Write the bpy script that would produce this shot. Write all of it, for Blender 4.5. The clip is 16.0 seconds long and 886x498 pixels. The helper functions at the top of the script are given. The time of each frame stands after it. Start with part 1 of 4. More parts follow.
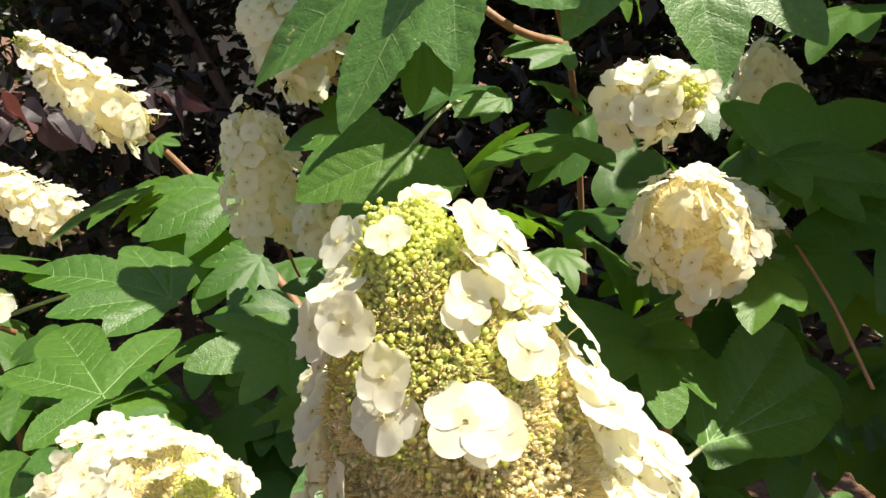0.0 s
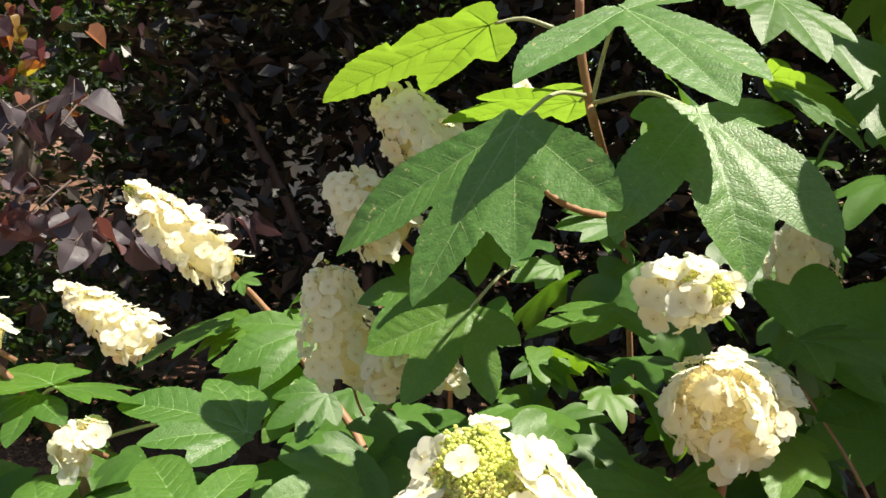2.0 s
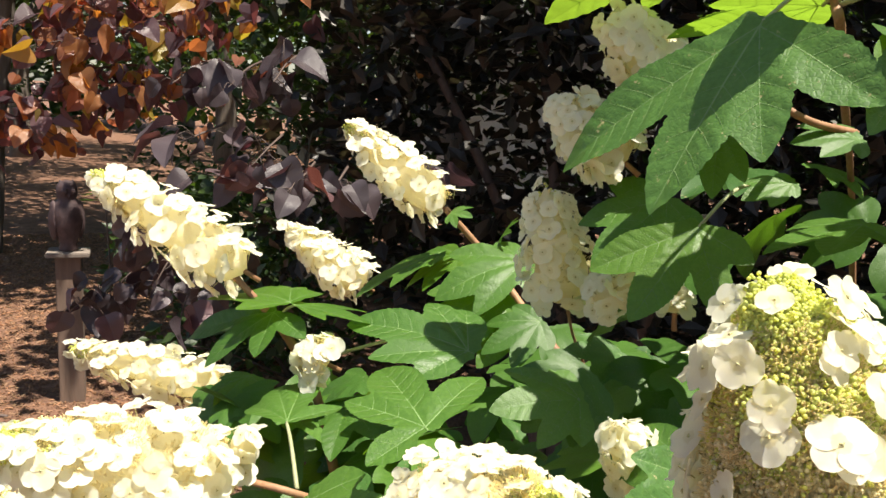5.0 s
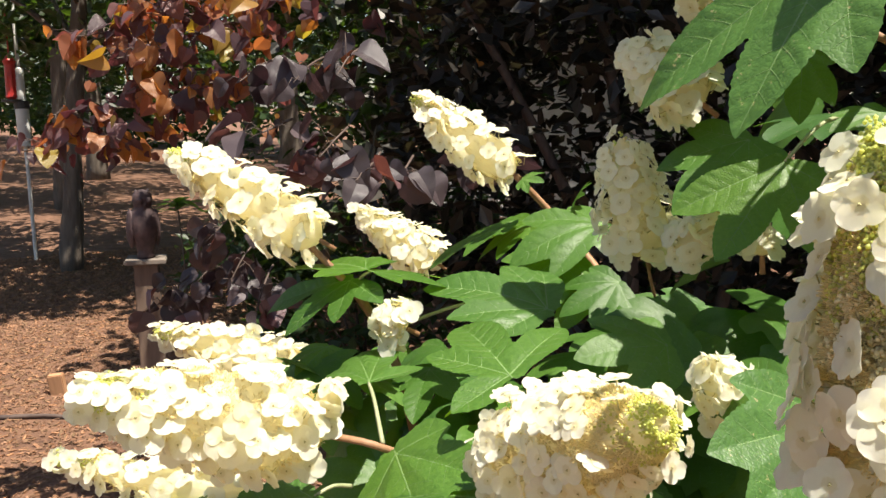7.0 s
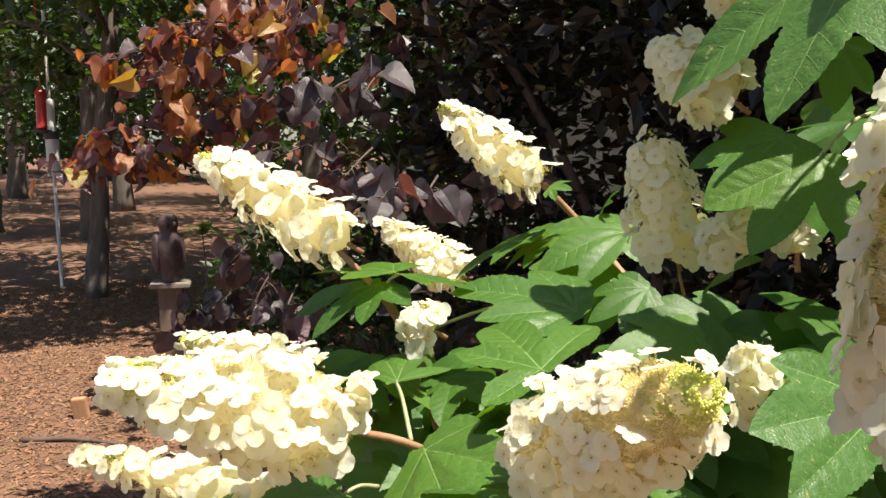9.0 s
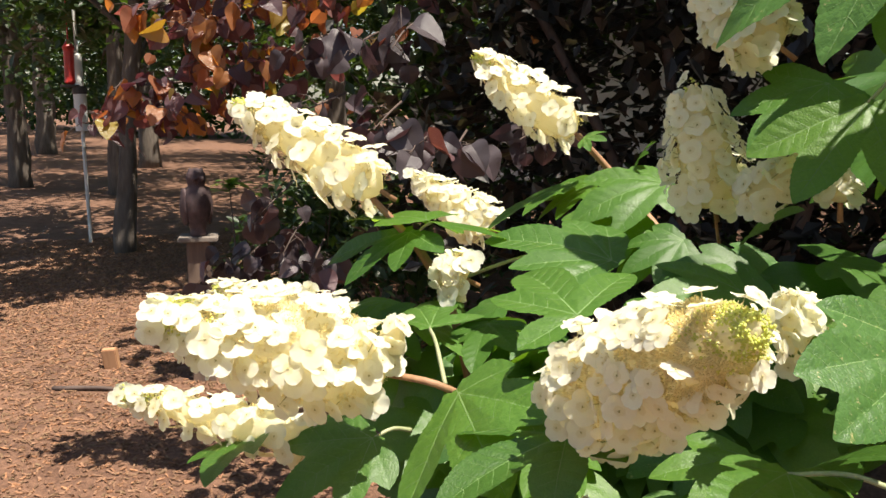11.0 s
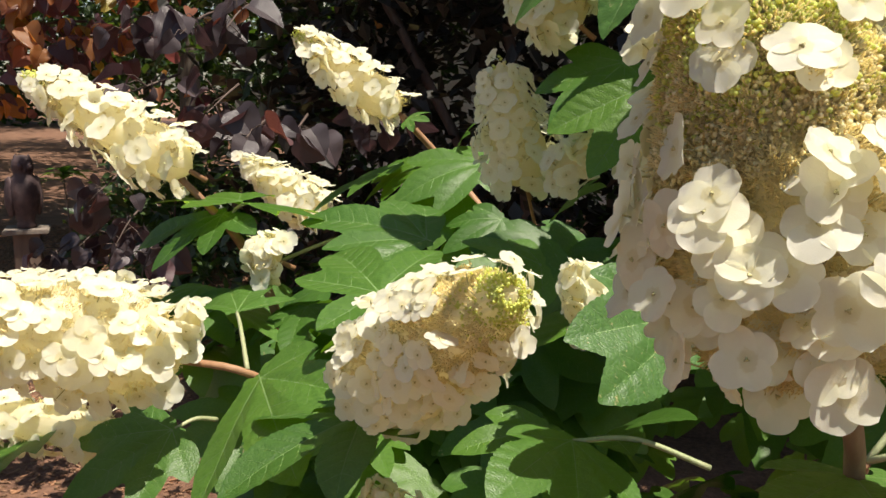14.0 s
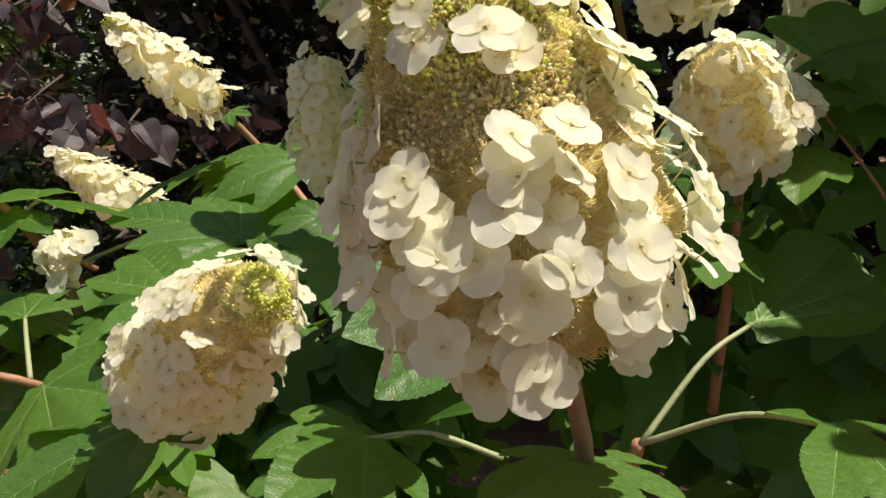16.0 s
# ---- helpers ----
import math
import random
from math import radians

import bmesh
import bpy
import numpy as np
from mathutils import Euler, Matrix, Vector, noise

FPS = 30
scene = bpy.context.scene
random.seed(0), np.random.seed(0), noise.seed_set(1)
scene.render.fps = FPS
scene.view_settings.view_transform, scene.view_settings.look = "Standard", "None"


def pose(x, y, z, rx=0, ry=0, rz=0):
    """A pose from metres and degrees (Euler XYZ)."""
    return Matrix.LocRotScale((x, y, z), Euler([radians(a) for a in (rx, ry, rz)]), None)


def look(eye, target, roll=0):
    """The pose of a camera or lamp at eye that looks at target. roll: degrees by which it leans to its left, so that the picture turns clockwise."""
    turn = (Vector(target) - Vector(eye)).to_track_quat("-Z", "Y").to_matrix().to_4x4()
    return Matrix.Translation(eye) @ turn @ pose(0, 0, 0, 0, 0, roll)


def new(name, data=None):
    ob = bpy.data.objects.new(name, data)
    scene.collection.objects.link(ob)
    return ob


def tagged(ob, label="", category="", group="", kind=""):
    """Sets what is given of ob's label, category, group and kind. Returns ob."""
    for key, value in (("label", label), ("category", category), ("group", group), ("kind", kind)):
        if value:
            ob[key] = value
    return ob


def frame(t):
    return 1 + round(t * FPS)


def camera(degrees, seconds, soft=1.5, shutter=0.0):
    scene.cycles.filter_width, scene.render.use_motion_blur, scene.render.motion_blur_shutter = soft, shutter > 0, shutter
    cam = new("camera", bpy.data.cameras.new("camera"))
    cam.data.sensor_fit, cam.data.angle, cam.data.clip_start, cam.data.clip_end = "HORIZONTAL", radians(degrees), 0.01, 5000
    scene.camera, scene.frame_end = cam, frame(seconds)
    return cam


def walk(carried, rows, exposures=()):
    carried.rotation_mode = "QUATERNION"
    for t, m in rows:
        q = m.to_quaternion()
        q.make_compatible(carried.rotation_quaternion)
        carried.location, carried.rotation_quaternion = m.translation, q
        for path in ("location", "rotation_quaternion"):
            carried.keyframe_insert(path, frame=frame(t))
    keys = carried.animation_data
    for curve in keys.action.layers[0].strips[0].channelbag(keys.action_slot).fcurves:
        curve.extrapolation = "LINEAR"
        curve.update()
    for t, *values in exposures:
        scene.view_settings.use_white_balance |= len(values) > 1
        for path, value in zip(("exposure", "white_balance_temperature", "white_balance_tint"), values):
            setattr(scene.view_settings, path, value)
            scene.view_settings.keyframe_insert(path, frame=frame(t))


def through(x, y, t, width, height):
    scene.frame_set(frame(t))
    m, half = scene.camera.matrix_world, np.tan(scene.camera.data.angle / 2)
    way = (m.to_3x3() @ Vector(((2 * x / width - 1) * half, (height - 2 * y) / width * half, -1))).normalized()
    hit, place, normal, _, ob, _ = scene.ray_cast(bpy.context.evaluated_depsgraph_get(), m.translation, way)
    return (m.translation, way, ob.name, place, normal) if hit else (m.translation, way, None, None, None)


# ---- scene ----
cam = camera(57.0, 16.0)
EXPOSURES = [(0.0, 1.1, 6950, 9), (1.5, 1.25, 6950, 9), (5.0, 1.2, 6950, 10), (9.0, 1.15, 6950, 10), (12.5, 1.0, 6950, 11), (14.5, 0.68, 7050, 10), (16.0, 0.53, 7200, 9)]
PATH = [
    (0, (-0.002, 0.254, 1.415), (-0.127, 2.186, 0.913), 3.5),
    (0.5, (-0.001, 0.249, 1.453), (-0.135, 2.181, 0.954), 3.0),
    (1, (-0.001, 0.215, 1.478), (-0.172, 2.163, 1.06), 3.4),
    (1.5, (-0.001, 0.192, 1.487), (-0.232, 2.154, 1.176), 4.0),
    (2, (-0.005, 0.175, 1.482), (-0.281, 2.14, 1.231), 4.9),
    (2.5, (-0.007, 0.168, 1.473), (-0.323, 2.128, 1.232), 5.8),
    (3, (-0.008, 0.168, 1.469), (-0.352, 2.121, 1.209), 5.8),
    (3.5, (-0.023, 0.166, 1.456), (-0.445, 2.096, 1.147), 5.0),
    (4, (-0.036, 0.164, 1.443), (-0.586, 2.051, 1.068), 2.9),
    (4.5, (-0.045, 0.156, 1.437), (-0.67, 2.016, 1.052), 2.5),
    (5, (-0.05, 0.147, 1.428), (-0.726, 1.994, 1.068), 3.0),
    (5.2, (-0.052, 0.147, 1.424), (-0.745, 1.989, 1.071), 3.1),
    (7.3, (-0.06, 0.137, 1.363), (-0.9, 1.919, 1.02), -0.7),
    (7.5, (-0.06, 0.135, 1.361), (-0.909, 1.914, 1.025), -0.9),
    (8, (-0.065, 0.136, 1.345), (-0.927, 1.916, 1.051), -0.8),
    (8.5, (-0.067, 0.133, 1.331), (-0.933, 1.917, 1.067), -0.3),
    (9, (-0.068, 0.135, 1.326), (-0.942, 1.914, 1.062), -0.2),
    (9.5, (-0.073, 0.129, 1.327), (-0.968, 1.896, 1.048), -0.1),
    (9.7, (-0.076, 0.127, 1.325), (-0.981, 1.887, 1.037), 0.0),
    (11.8, (-0.081, 0.134, 1.305), (-0.981, 1.878, 0.919), 0.7),
    (12, (-0.08, 0.135, 1.305), (-0.969, 1.884, 0.918), 0.8),
    (12.5, (-0.078, 0.137, 1.305), (-0.949, 1.896, 0.918), 0.8),
    (13, (-0.074, 0.139, 1.305), (-0.922, 1.908, 0.915), 0.4),
    (13.5, (-0.048, 0.162, 1.289), (-0.801, 1.972, 0.894), 0.3),
    (14, (-0.03, 0.172, 1.293), (-0.646, 2.038, 0.916), 1.1),
    (14.5, (-0.014, 0.18, 1.292), (-0.532, 2.079, 0.937), 1.7),
    (15, (-0.004, 0.184, 1.288), (-0.436, 2.104, 0.934), 2.2),
    (15.5, (0.009, 0.19, 1.287), (-0.357, 2.123, 0.924), 2.0),
    (16, (0.024, 0.198, 1.288), (-0.275, 2.141, 0.92), 2.1),
]
walk(cam, [(t, look(eye, target, roll)) for t, eye, target, roll in PATH], EXPOSURES)

# ---- world, sun ----
world = bpy.data.worlds.new("sky")
scene.world = world
world.use_nodes = True
wn = world.node_tree
bg = wn.nodes["Background"]
sky = wn.nodes.new("ShaderNodeTexSky")
sky.sky_type = "NISHITA"
sky.sun_disc = False
SUN_TO = Vector((-0.33, 0.05, -0.94)).normalized()     # the way the sunlight travels
sky.sun_elevation = math.asin(-SUN_TO.z)
sky.sun_rotation = math.atan2(-SUN_TO.x, -SUN_TO.y)
wn.links.new(sky.outputs[0], bg.inputs[0])
bg.inputs[1].default_value = 0.068
sun = new("sun", bpy.data.lights.new("sun", "SUN"))
sun.data.energy, sun.data.angle, sun.data.color = 5.0, radians(0.55), (1.0, 0.95, 0.86)
sun.matrix_world = look((0, 0, 9), Vector((0, 0, 9)) + SUN_TO)


# ---- materials ----
def nodes_of(name):
    m = bpy.data.materials.new(name)
    m.use_nodes = True
    t = m.node_tree
    return m, t, t.nodes["Principled BSDF"], t.nodes["Material Output"]


def add(t, kind, **values):
    n = t.nodes.new(kind)
    for k, v in values.items():
        n.inputs[k.replace("_", " ")].default_value = v
    return n


def ramp(t, source, *stops):
    r = t.nodes.new("ShaderNodeValToRGB")
    while len(r.color_ramp.elements) < len(stops):
        r.color_ramp.elements.new(0.5)
    for e, (p, c) in zip(r.color_ramp.elements, stops):
        e.position, e.color = p, (*c, 1)
    t.links.new(source, r.inputs[0])
    return r.outputs[0]


def mixed(t, fac, a, b, mode="MIX"):
    m = t.nodes.new("ShaderNodeMix")
    m.data_type, m.blend_type = "RGBA", mode
    for sock, v in ((m.inputs[0], fac), (m.inputs[6], a), (m.inputs[7], b)):
        if isinstance(v, (int, float)):
            sock.default_value = v
        elif isinstance(v, tuple):
            sock.default_value = (*v, 1)
        else:
            t.links.new(v, sock)
    return m.outputs[2]


def noise_of(t, scale, detail=4, rough=0.55, space="Object"):
    c = t.nodes.new("ShaderNodeTexCoord")
    n = add(t, "ShaderNodeTexNoise", Scale=scale, Detail=detail, Roughness=rough)
    t.links.new(c.outputs[space], n.inputs["Vector"])
    return n.outputs["Fac"]


def bumped(t, p, height, strength, distance):
    b = add(t, "ShaderNodeBump", Strength=strength, Distance=distance)
    t.links.new(height, b.inputs["Height"])
    t.links.new(b.outputs[0], p.inputs["Normal"])
    return b.outputs[0]


def leafy(name, dark, light, through, share, rough, grain, spots=None, heart=None, island=False, bump=0.4, dist=0.002, tones=None, web=2.2, spread=1.0):
    """A thin leaf or petal: a glossy front and light that passes through."""
    m, t, p, out = nodes_of(name)
    n1 = noise_of(t, grain, 5)
    col = ramp(t, n1, (0.3, dark), (0.72, light))
    if island:
        g = t.nodes.new("ShaderNodeNewGeometry")
        rnd = g.outputs["Random Per Island"]
    else:
        rnd = t.nodes.new("ShaderNodeObjectInfo").outputs["Random"]
    vary = ramp(t, rnd, (0.0, tuple(1 - spread * k for k in (0.34, 0.28, 0.38))), (0.55, (1.0, 1.0, 1.0)), (1.0, tuple(1 + spread * k for k in (0.3, 0.16, -0.05))))
    if tones:
        col = mixed(t, 0.75, col, ramp(t, rnd, *tones[0]))
        thr = ramp(t, rnd, *tones[1])
    else:
        col = mixed(t, 1.0, col, vary, "MULTIPLY")
        thr = mixed(t, 1.0, through, vary, "MULTIPLY")
    if spots:
        s = noise_of(t, spots[1], 6, 0.7)
        mask = ramp(t, s, (spots[2], (0, 0, 0)), (spots[2] + 0.05, (1, 1, 1)))
        col = mixed(t, mask, col, spots[0])
    if heart:
        c = t.nodes.new("ShaderNodeTexCoord")
        ln = t.nodes.new("ShaderNodeVectorMath")
        ln.operation = "LENGTH"
        t.links.new(c.outputs["Object"], ln.inputs[0])
        wob = t.nodes.new("ShaderNodeMath")
        wob.operation = "MULTIPLY_ADD"
        t.links.new(noise_of(t, 5.0, 4), wob.inputs[0])
        wob.inputs[1].default_value = -0.5
        t.links.new(ln.outputs["Value"], wob.inputs[2])
        col = mixed(t, ramp(t, wob.outputs[0], (0.0, (0.7, 0.7, 0.7)), (0.07, (0, 0, 0))), col, heart)
    t.links.new(col, p.inputs["Base Color"])
    p.inputs["Roughness"].default_value = rough
    c = t.nodes.new("ShaderNodeTexCoord")
    v = add(t, "ShaderNodeTexVoronoi", Scale=grain * web)
    v.feature = "DISTANCE_TO_EDGE"
    t.links.new(c.outputs["Object"], v.inputs["Vector"])
    edge = ramp(t, v.outputs["Distance"], (0.0, (0, 0, 0)), (0.25, (1, 1, 1)))
    nrm = bumped(t, p, edge, bump, dist)
    tr = t.nodes.new("ShaderNodeBsdfTranslucent")
    t.links.new(thr, tr.inputs["Color"])
    t.links.new(nrm, tr.inputs["Normal"])
    mix = t.nodes.new("ShaderNodeMixShader")
    mix.inputs[0].default_value = share
    t.links.new(p.outputs[0], mix.inputs[1])
    t.links.new(tr.outputs[0], mix.inputs[2])
    t.links.new(mix.outputs[0], out.inputs["Surface"])
    return m


def solid(name, dark, light, grain, rough, bump=0.3, dist=0.003, metal=0.0, stretch=None):
    m, t, p, out = nodes_of(name)
    c = t.nodes.new("ShaderNodeTexCoord")
    mp = t.nodes.new("ShaderNodeMapping")
    if stretch:
        mp.inputs["Scale"].default_value = stretch
    t.links.new(c.outputs["Object"], mp.inputs["Vector"])
    a = add(t, "ShaderNodeTexNoise", Scale=grain, Detail=8, Roughness=0.62)
    b = add(t, "ShaderNodeTexNoise", Scale=grain * 0.13, Detail=3)
    for n in (a, b):
        t.links.new(mp.outputs[0], n.inputs["Vector"])
    f = t.nodes.new("ShaderNodeMath")
    f.operation = "MULTIPLY_ADD"
    t.links.new(a.outputs["Fac"], f.inputs[0])
    f.inputs[1].default_value = 0.6
    h = t.nodes.new("ShaderNodeMath")
    h.operation = "MULTIPLY"
    h.inputs[1].default_value = 0.4
    t.links.new(b.outputs["Fac"], h.inputs[0])
    t.links.new(h.outputs[0], f.inputs[2])
    t.links.new(ramp(t, f.outputs[0], (0.34, dark), (0.64, light)), p.inputs["Base Color"])
    p.inputs["Roughness"].default_value, p.inputs["Metallic"].default_value = rough, metal
    bumped(t, p, a.outputs["Fac"], bump, dist)
    return m


LEAF = leafy("hydrangea_leaf", (0.044, 0.118, 0.017), (0.080, 0.180, 0.030), (0.19, 0.40, 0.022), 0.34, 0.46, 38, ((0.30, 0.27, 0.11), 26, 0.71), bump=0.16, dist=0.0013, web=1.1)
LEAF_WORN = leafy("worn_hydrangea_leaf", (0.042, 0.112, 0.024), (0.080, 0.185, 0.045), (0.16, 0.34, 0.03), 0.30, 0.46, 38, ((0.36, 0.32, 0.15), 22, 0.625), bump=0.16, dist=0.0013, web=1.1)
# Paler, clearer copy of the leaf; sunlight shining through is put into its colour.
LEAF_PALE = leafy("sunlit_hydrangea_leaf", (0.055, 0.150, 0.018), (0.085, 0.200, 0.028), (0.22, 0.40, 0.035), 0.50, 0.46, 38, bump=0.14, dist=0.0010, web=1.1)
VEIN = solid("leaf_vein", (0.11, 0.20, 0.055), (0.17, 0.27, 0.09), 60, 0.5)
PETIOLE = solid("petiole", (0.22, 0.27, 0.12), (0.36, 0.36, 0.22), 40, 0.5)
TWIG = solid("twig_bark", (0.20, 0.095, 0.045), (0.36, 0.20, 0.11), 90, 0.6, stretch=(1, 1, 0.3))
PETAL = leafy("petal", (0.85, 0.845, 0.735), (0.91, 0.905, 0.82), (0.96, 0.945, 0.74), 0.60, 0.5, 7, heart=(0.66, 0.58, 0.36), bump=0.05, dist=0.01, spread=0.12)
EYELET = solid("floret_eye", (0.40, 0.36, 0.14), (0.62, 0.58, 0.32), 300, 0.6)
BUD = leafy("green_bud", (0.60, 0.66, 0.20), (0.76, 0.80, 0.32), (0.86, 0.88, 0.26), 0.5, 0.5, 400, island=True, bump=0.05, spread=0.3)
CREAM_BUD = leafy("cream_bud", (0.84, 0.76, 0.46), (0.91, 0.85, 0.60), (0.96, 0.88, 0.54), 0.46, 0.6, 400, island=True, bump=0.05, spread=0.3)
STAMEN = leafy("tan_stamen", (0.88, 0.78, 0.48), (0.95, 0.89, 0.64), (0.99, 0.91, 0.60), 0.62, 0.7, 300, island=True, bump=0.05, spread=0.3)
GREY_TONES = (((0.0, (0.030, 0.024, 0.028)), (0.5, (0.070, 0.055, 0.060)), (0.85, (0.115, 0.088, 0.096)), (1.0, (0.15, 0.075, 0.08))),
              ((0.0, (0.05, 0.02, 0.03)), (0.5, (0.10, 0.05, 0.06)), (0.85, (0.16, 0.06, 0.06)), (1.0, (0.35, 0.09, 0.05))))
REDBUD_TONES = (((0.0, (0.040, 0.026, 0.030)), (0.3, (0.12, 0.075, 0.085)), (0.5, (0.19, 0.115, 0.125)), (0.62, (0.32, 0.13, 0.07)), (0.88, (0.40, 0.18, 0.045)), (1.0, (0.30, 0.25, 0.04))),
                ((0.0, (0.12, 0.03, 0.04)), (0.40, (0.30, 0.08, 0.07)), (0.62, (0.60, 0.16, 0.05)), (0.84, (0.75, 0.28, 0.03)), (1.0, (0.55, 0.45, 0.04))))
PURPLE = leafy("redbud_leaf", (0.050, 0.030, 0.038), (0.105, 0.065, 0.075), (0.42, 0.09, 0.02), 0.44, 0.30, 40, dist=0.001, bump=0.25, tones=REDBUD_TONES)
PURPLE_GREY = leafy("old_redbud_leaf", (0.030, 0.024, 0.028), (0.085, 0.066, 0.078), (0.10, 0.05, 0.06), 0.22, 0.38, 40, dist=0.001, bump=0.25, tones=GREY_TONES)
PURPLE_ISLE = leafy("redbud_leaf_mass", (0.050, 0.030, 0.038), (0.105, 0.065, 0.075), (0.42, 0.09, 0.02), 0.44, 0.30, 40, island=True, dist=0.001, bump=0.25, tones=REDBUD_TONES)
# Near-black copy of the redbud leaf, with inner shade put into its colour.
PURPLE_SHADED = leafy("redbud_leaf_shaded", (0.012, 0.011, 0.010), (0.030, 0.026, 0.022), (0.05, 0.045, 0.02), 0.2, 0.45, 30, island=True, dist=0.001, bump=0.2)
CORE = leafy("fertile_core", (0.90, 0.82, 0.56), (0.96, 0.92, 0.72), (0.99, 0.93, 0.66), 0.62, 0.9, 420, bump=0.1, spread=0.1)
RED_TWIG = solid("redbud_bark", (0.05, 0.032, 0.028), (0.11, 0.075, 0.06), 60, 0.7, stretch=(1, 1, 0.3))
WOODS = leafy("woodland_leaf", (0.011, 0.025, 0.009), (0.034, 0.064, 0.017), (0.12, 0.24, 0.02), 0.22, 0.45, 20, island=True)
BARK = solid("grey_bark", (0.07, 0.055, 0.045), (0.17, 0.14, 0.115), 26, 0.9, 0.8, 0.015, stretch=(1, 1, 0.16))


# ---- mesh helpers ----
def mesh_of(name, verts, faces, *materials, picks=None, smooth=True):
    me = bpy.data.meshes.new(name)
    me.from_pydata(verts, [], faces)
    for m in materials:
        me.materials.append(m)
    if picks:
        me.polygons.foreach_set("material_index", picks)
    me.polygons.foreach_set("use_smooth", [smooth] * len(me.polygons))
    me.update()
    return me


def under(name, me, parent, m=None, label=""):
    """One mesh object that is a part of parent."""
    ob = new(name, me)
    if parent:
        ob.parent = parent
    if m is not None:
        ob.matrix_basis = m
    return tagged(ob, label)


def bm_mesh(name, bm, *materials):
    me = bpy.data.meshes.new(name)
    bm.to_mesh(me)
    bm.free()
    for m in materials:
        me.materials.append(m)
    me.polygons.foreach_set("use_smooth", [False] * len(me.polygons))
    return me


def smooth_path(points, steps=6):
    """Points on a smooth line through the given ones."""
    p = [Vector(q) for q in points]
    if len(p) < 3:
        return [p[0].lerp(p[-1], i / steps) for i in range(steps + 1)]
    p = [2 * p[0] - p[1], *p, 2 * p[-1] - p[-2]]
    out = []
    for a, b, c, d in zip(p, p[1:], p[2:], p[3:]):
        for i in range(steps):
            s = i / steps
            out.append(0.5 * (2 * b + (c - a) * s + (2 * a - 5 * b + 4 * c - d) * s * s + (3 * b - a - 3 * c + d) * s ** 3))
    return out + [p[-2]]


def tube(verts, faces, points, r0, r1, sides=7, rough=0.0):
    """Adds a tapered, closed tube along points to verts and faces."""
    n, first = len(points), len(verts)
    side = Vector((0.31, 0.87, 0.38))
    for i, q in enumerate(points):
        d = (points[min(i + 1, n - 1)] - points[max(i - 1, 0)]).normalized()
        u = d.cross(side)
        u = u.normalized() if u.length > 0.05 else d.orthogonal().normalized()
        v = d.cross(u)
        r = r0 + (r1 - r0) * i / (n - 1)
        for k in range(sides):
            a = 2 * math.pi * k / sides
            w = r * (1 + rough * noise.noise(q * 9 + Vector((k, 0, 0))))
            verts.append(q + (u * math.cos(a) + v * math.sin(a)) * w)
    for i in range(n - 1):
        for k in range(sides):
            a, b = first + i * sides + k, first + i * sides + (k + 1) % sides
            faces.append((a, b, b + sides, a + sides))
    faces.append(tuple(range(first + sides - 1, first - 1, -1)))
    last = first + (n - 1) * sides
    faces.append(tuple(range(last, last + sides)))


def frame_of(at, along, face, size=1.0):
    """A pose at a place: y runs along, z towards face."""
    y = Vector(along).normalized()
    x = y.cross(Vector(face))
    x = x.normalized() if x.length > 1e-4 else y.orthogonal().normalized()
    z = x.cross(y)
    m = Matrix((x, y, z)).transposed().to_4x4() @ Matrix.Scale(size, 4)
    m.translation = Vector(at)
    return m


# ---- oak leaves ----
# the tips of a leaf's side lobes, beside a midrib that runs from (0, 0) to (0, 1)
LOBES = ((0.50, 0.70), (-0.50, 0.70), (0.50, 0.20), (-0.50, 0.20))


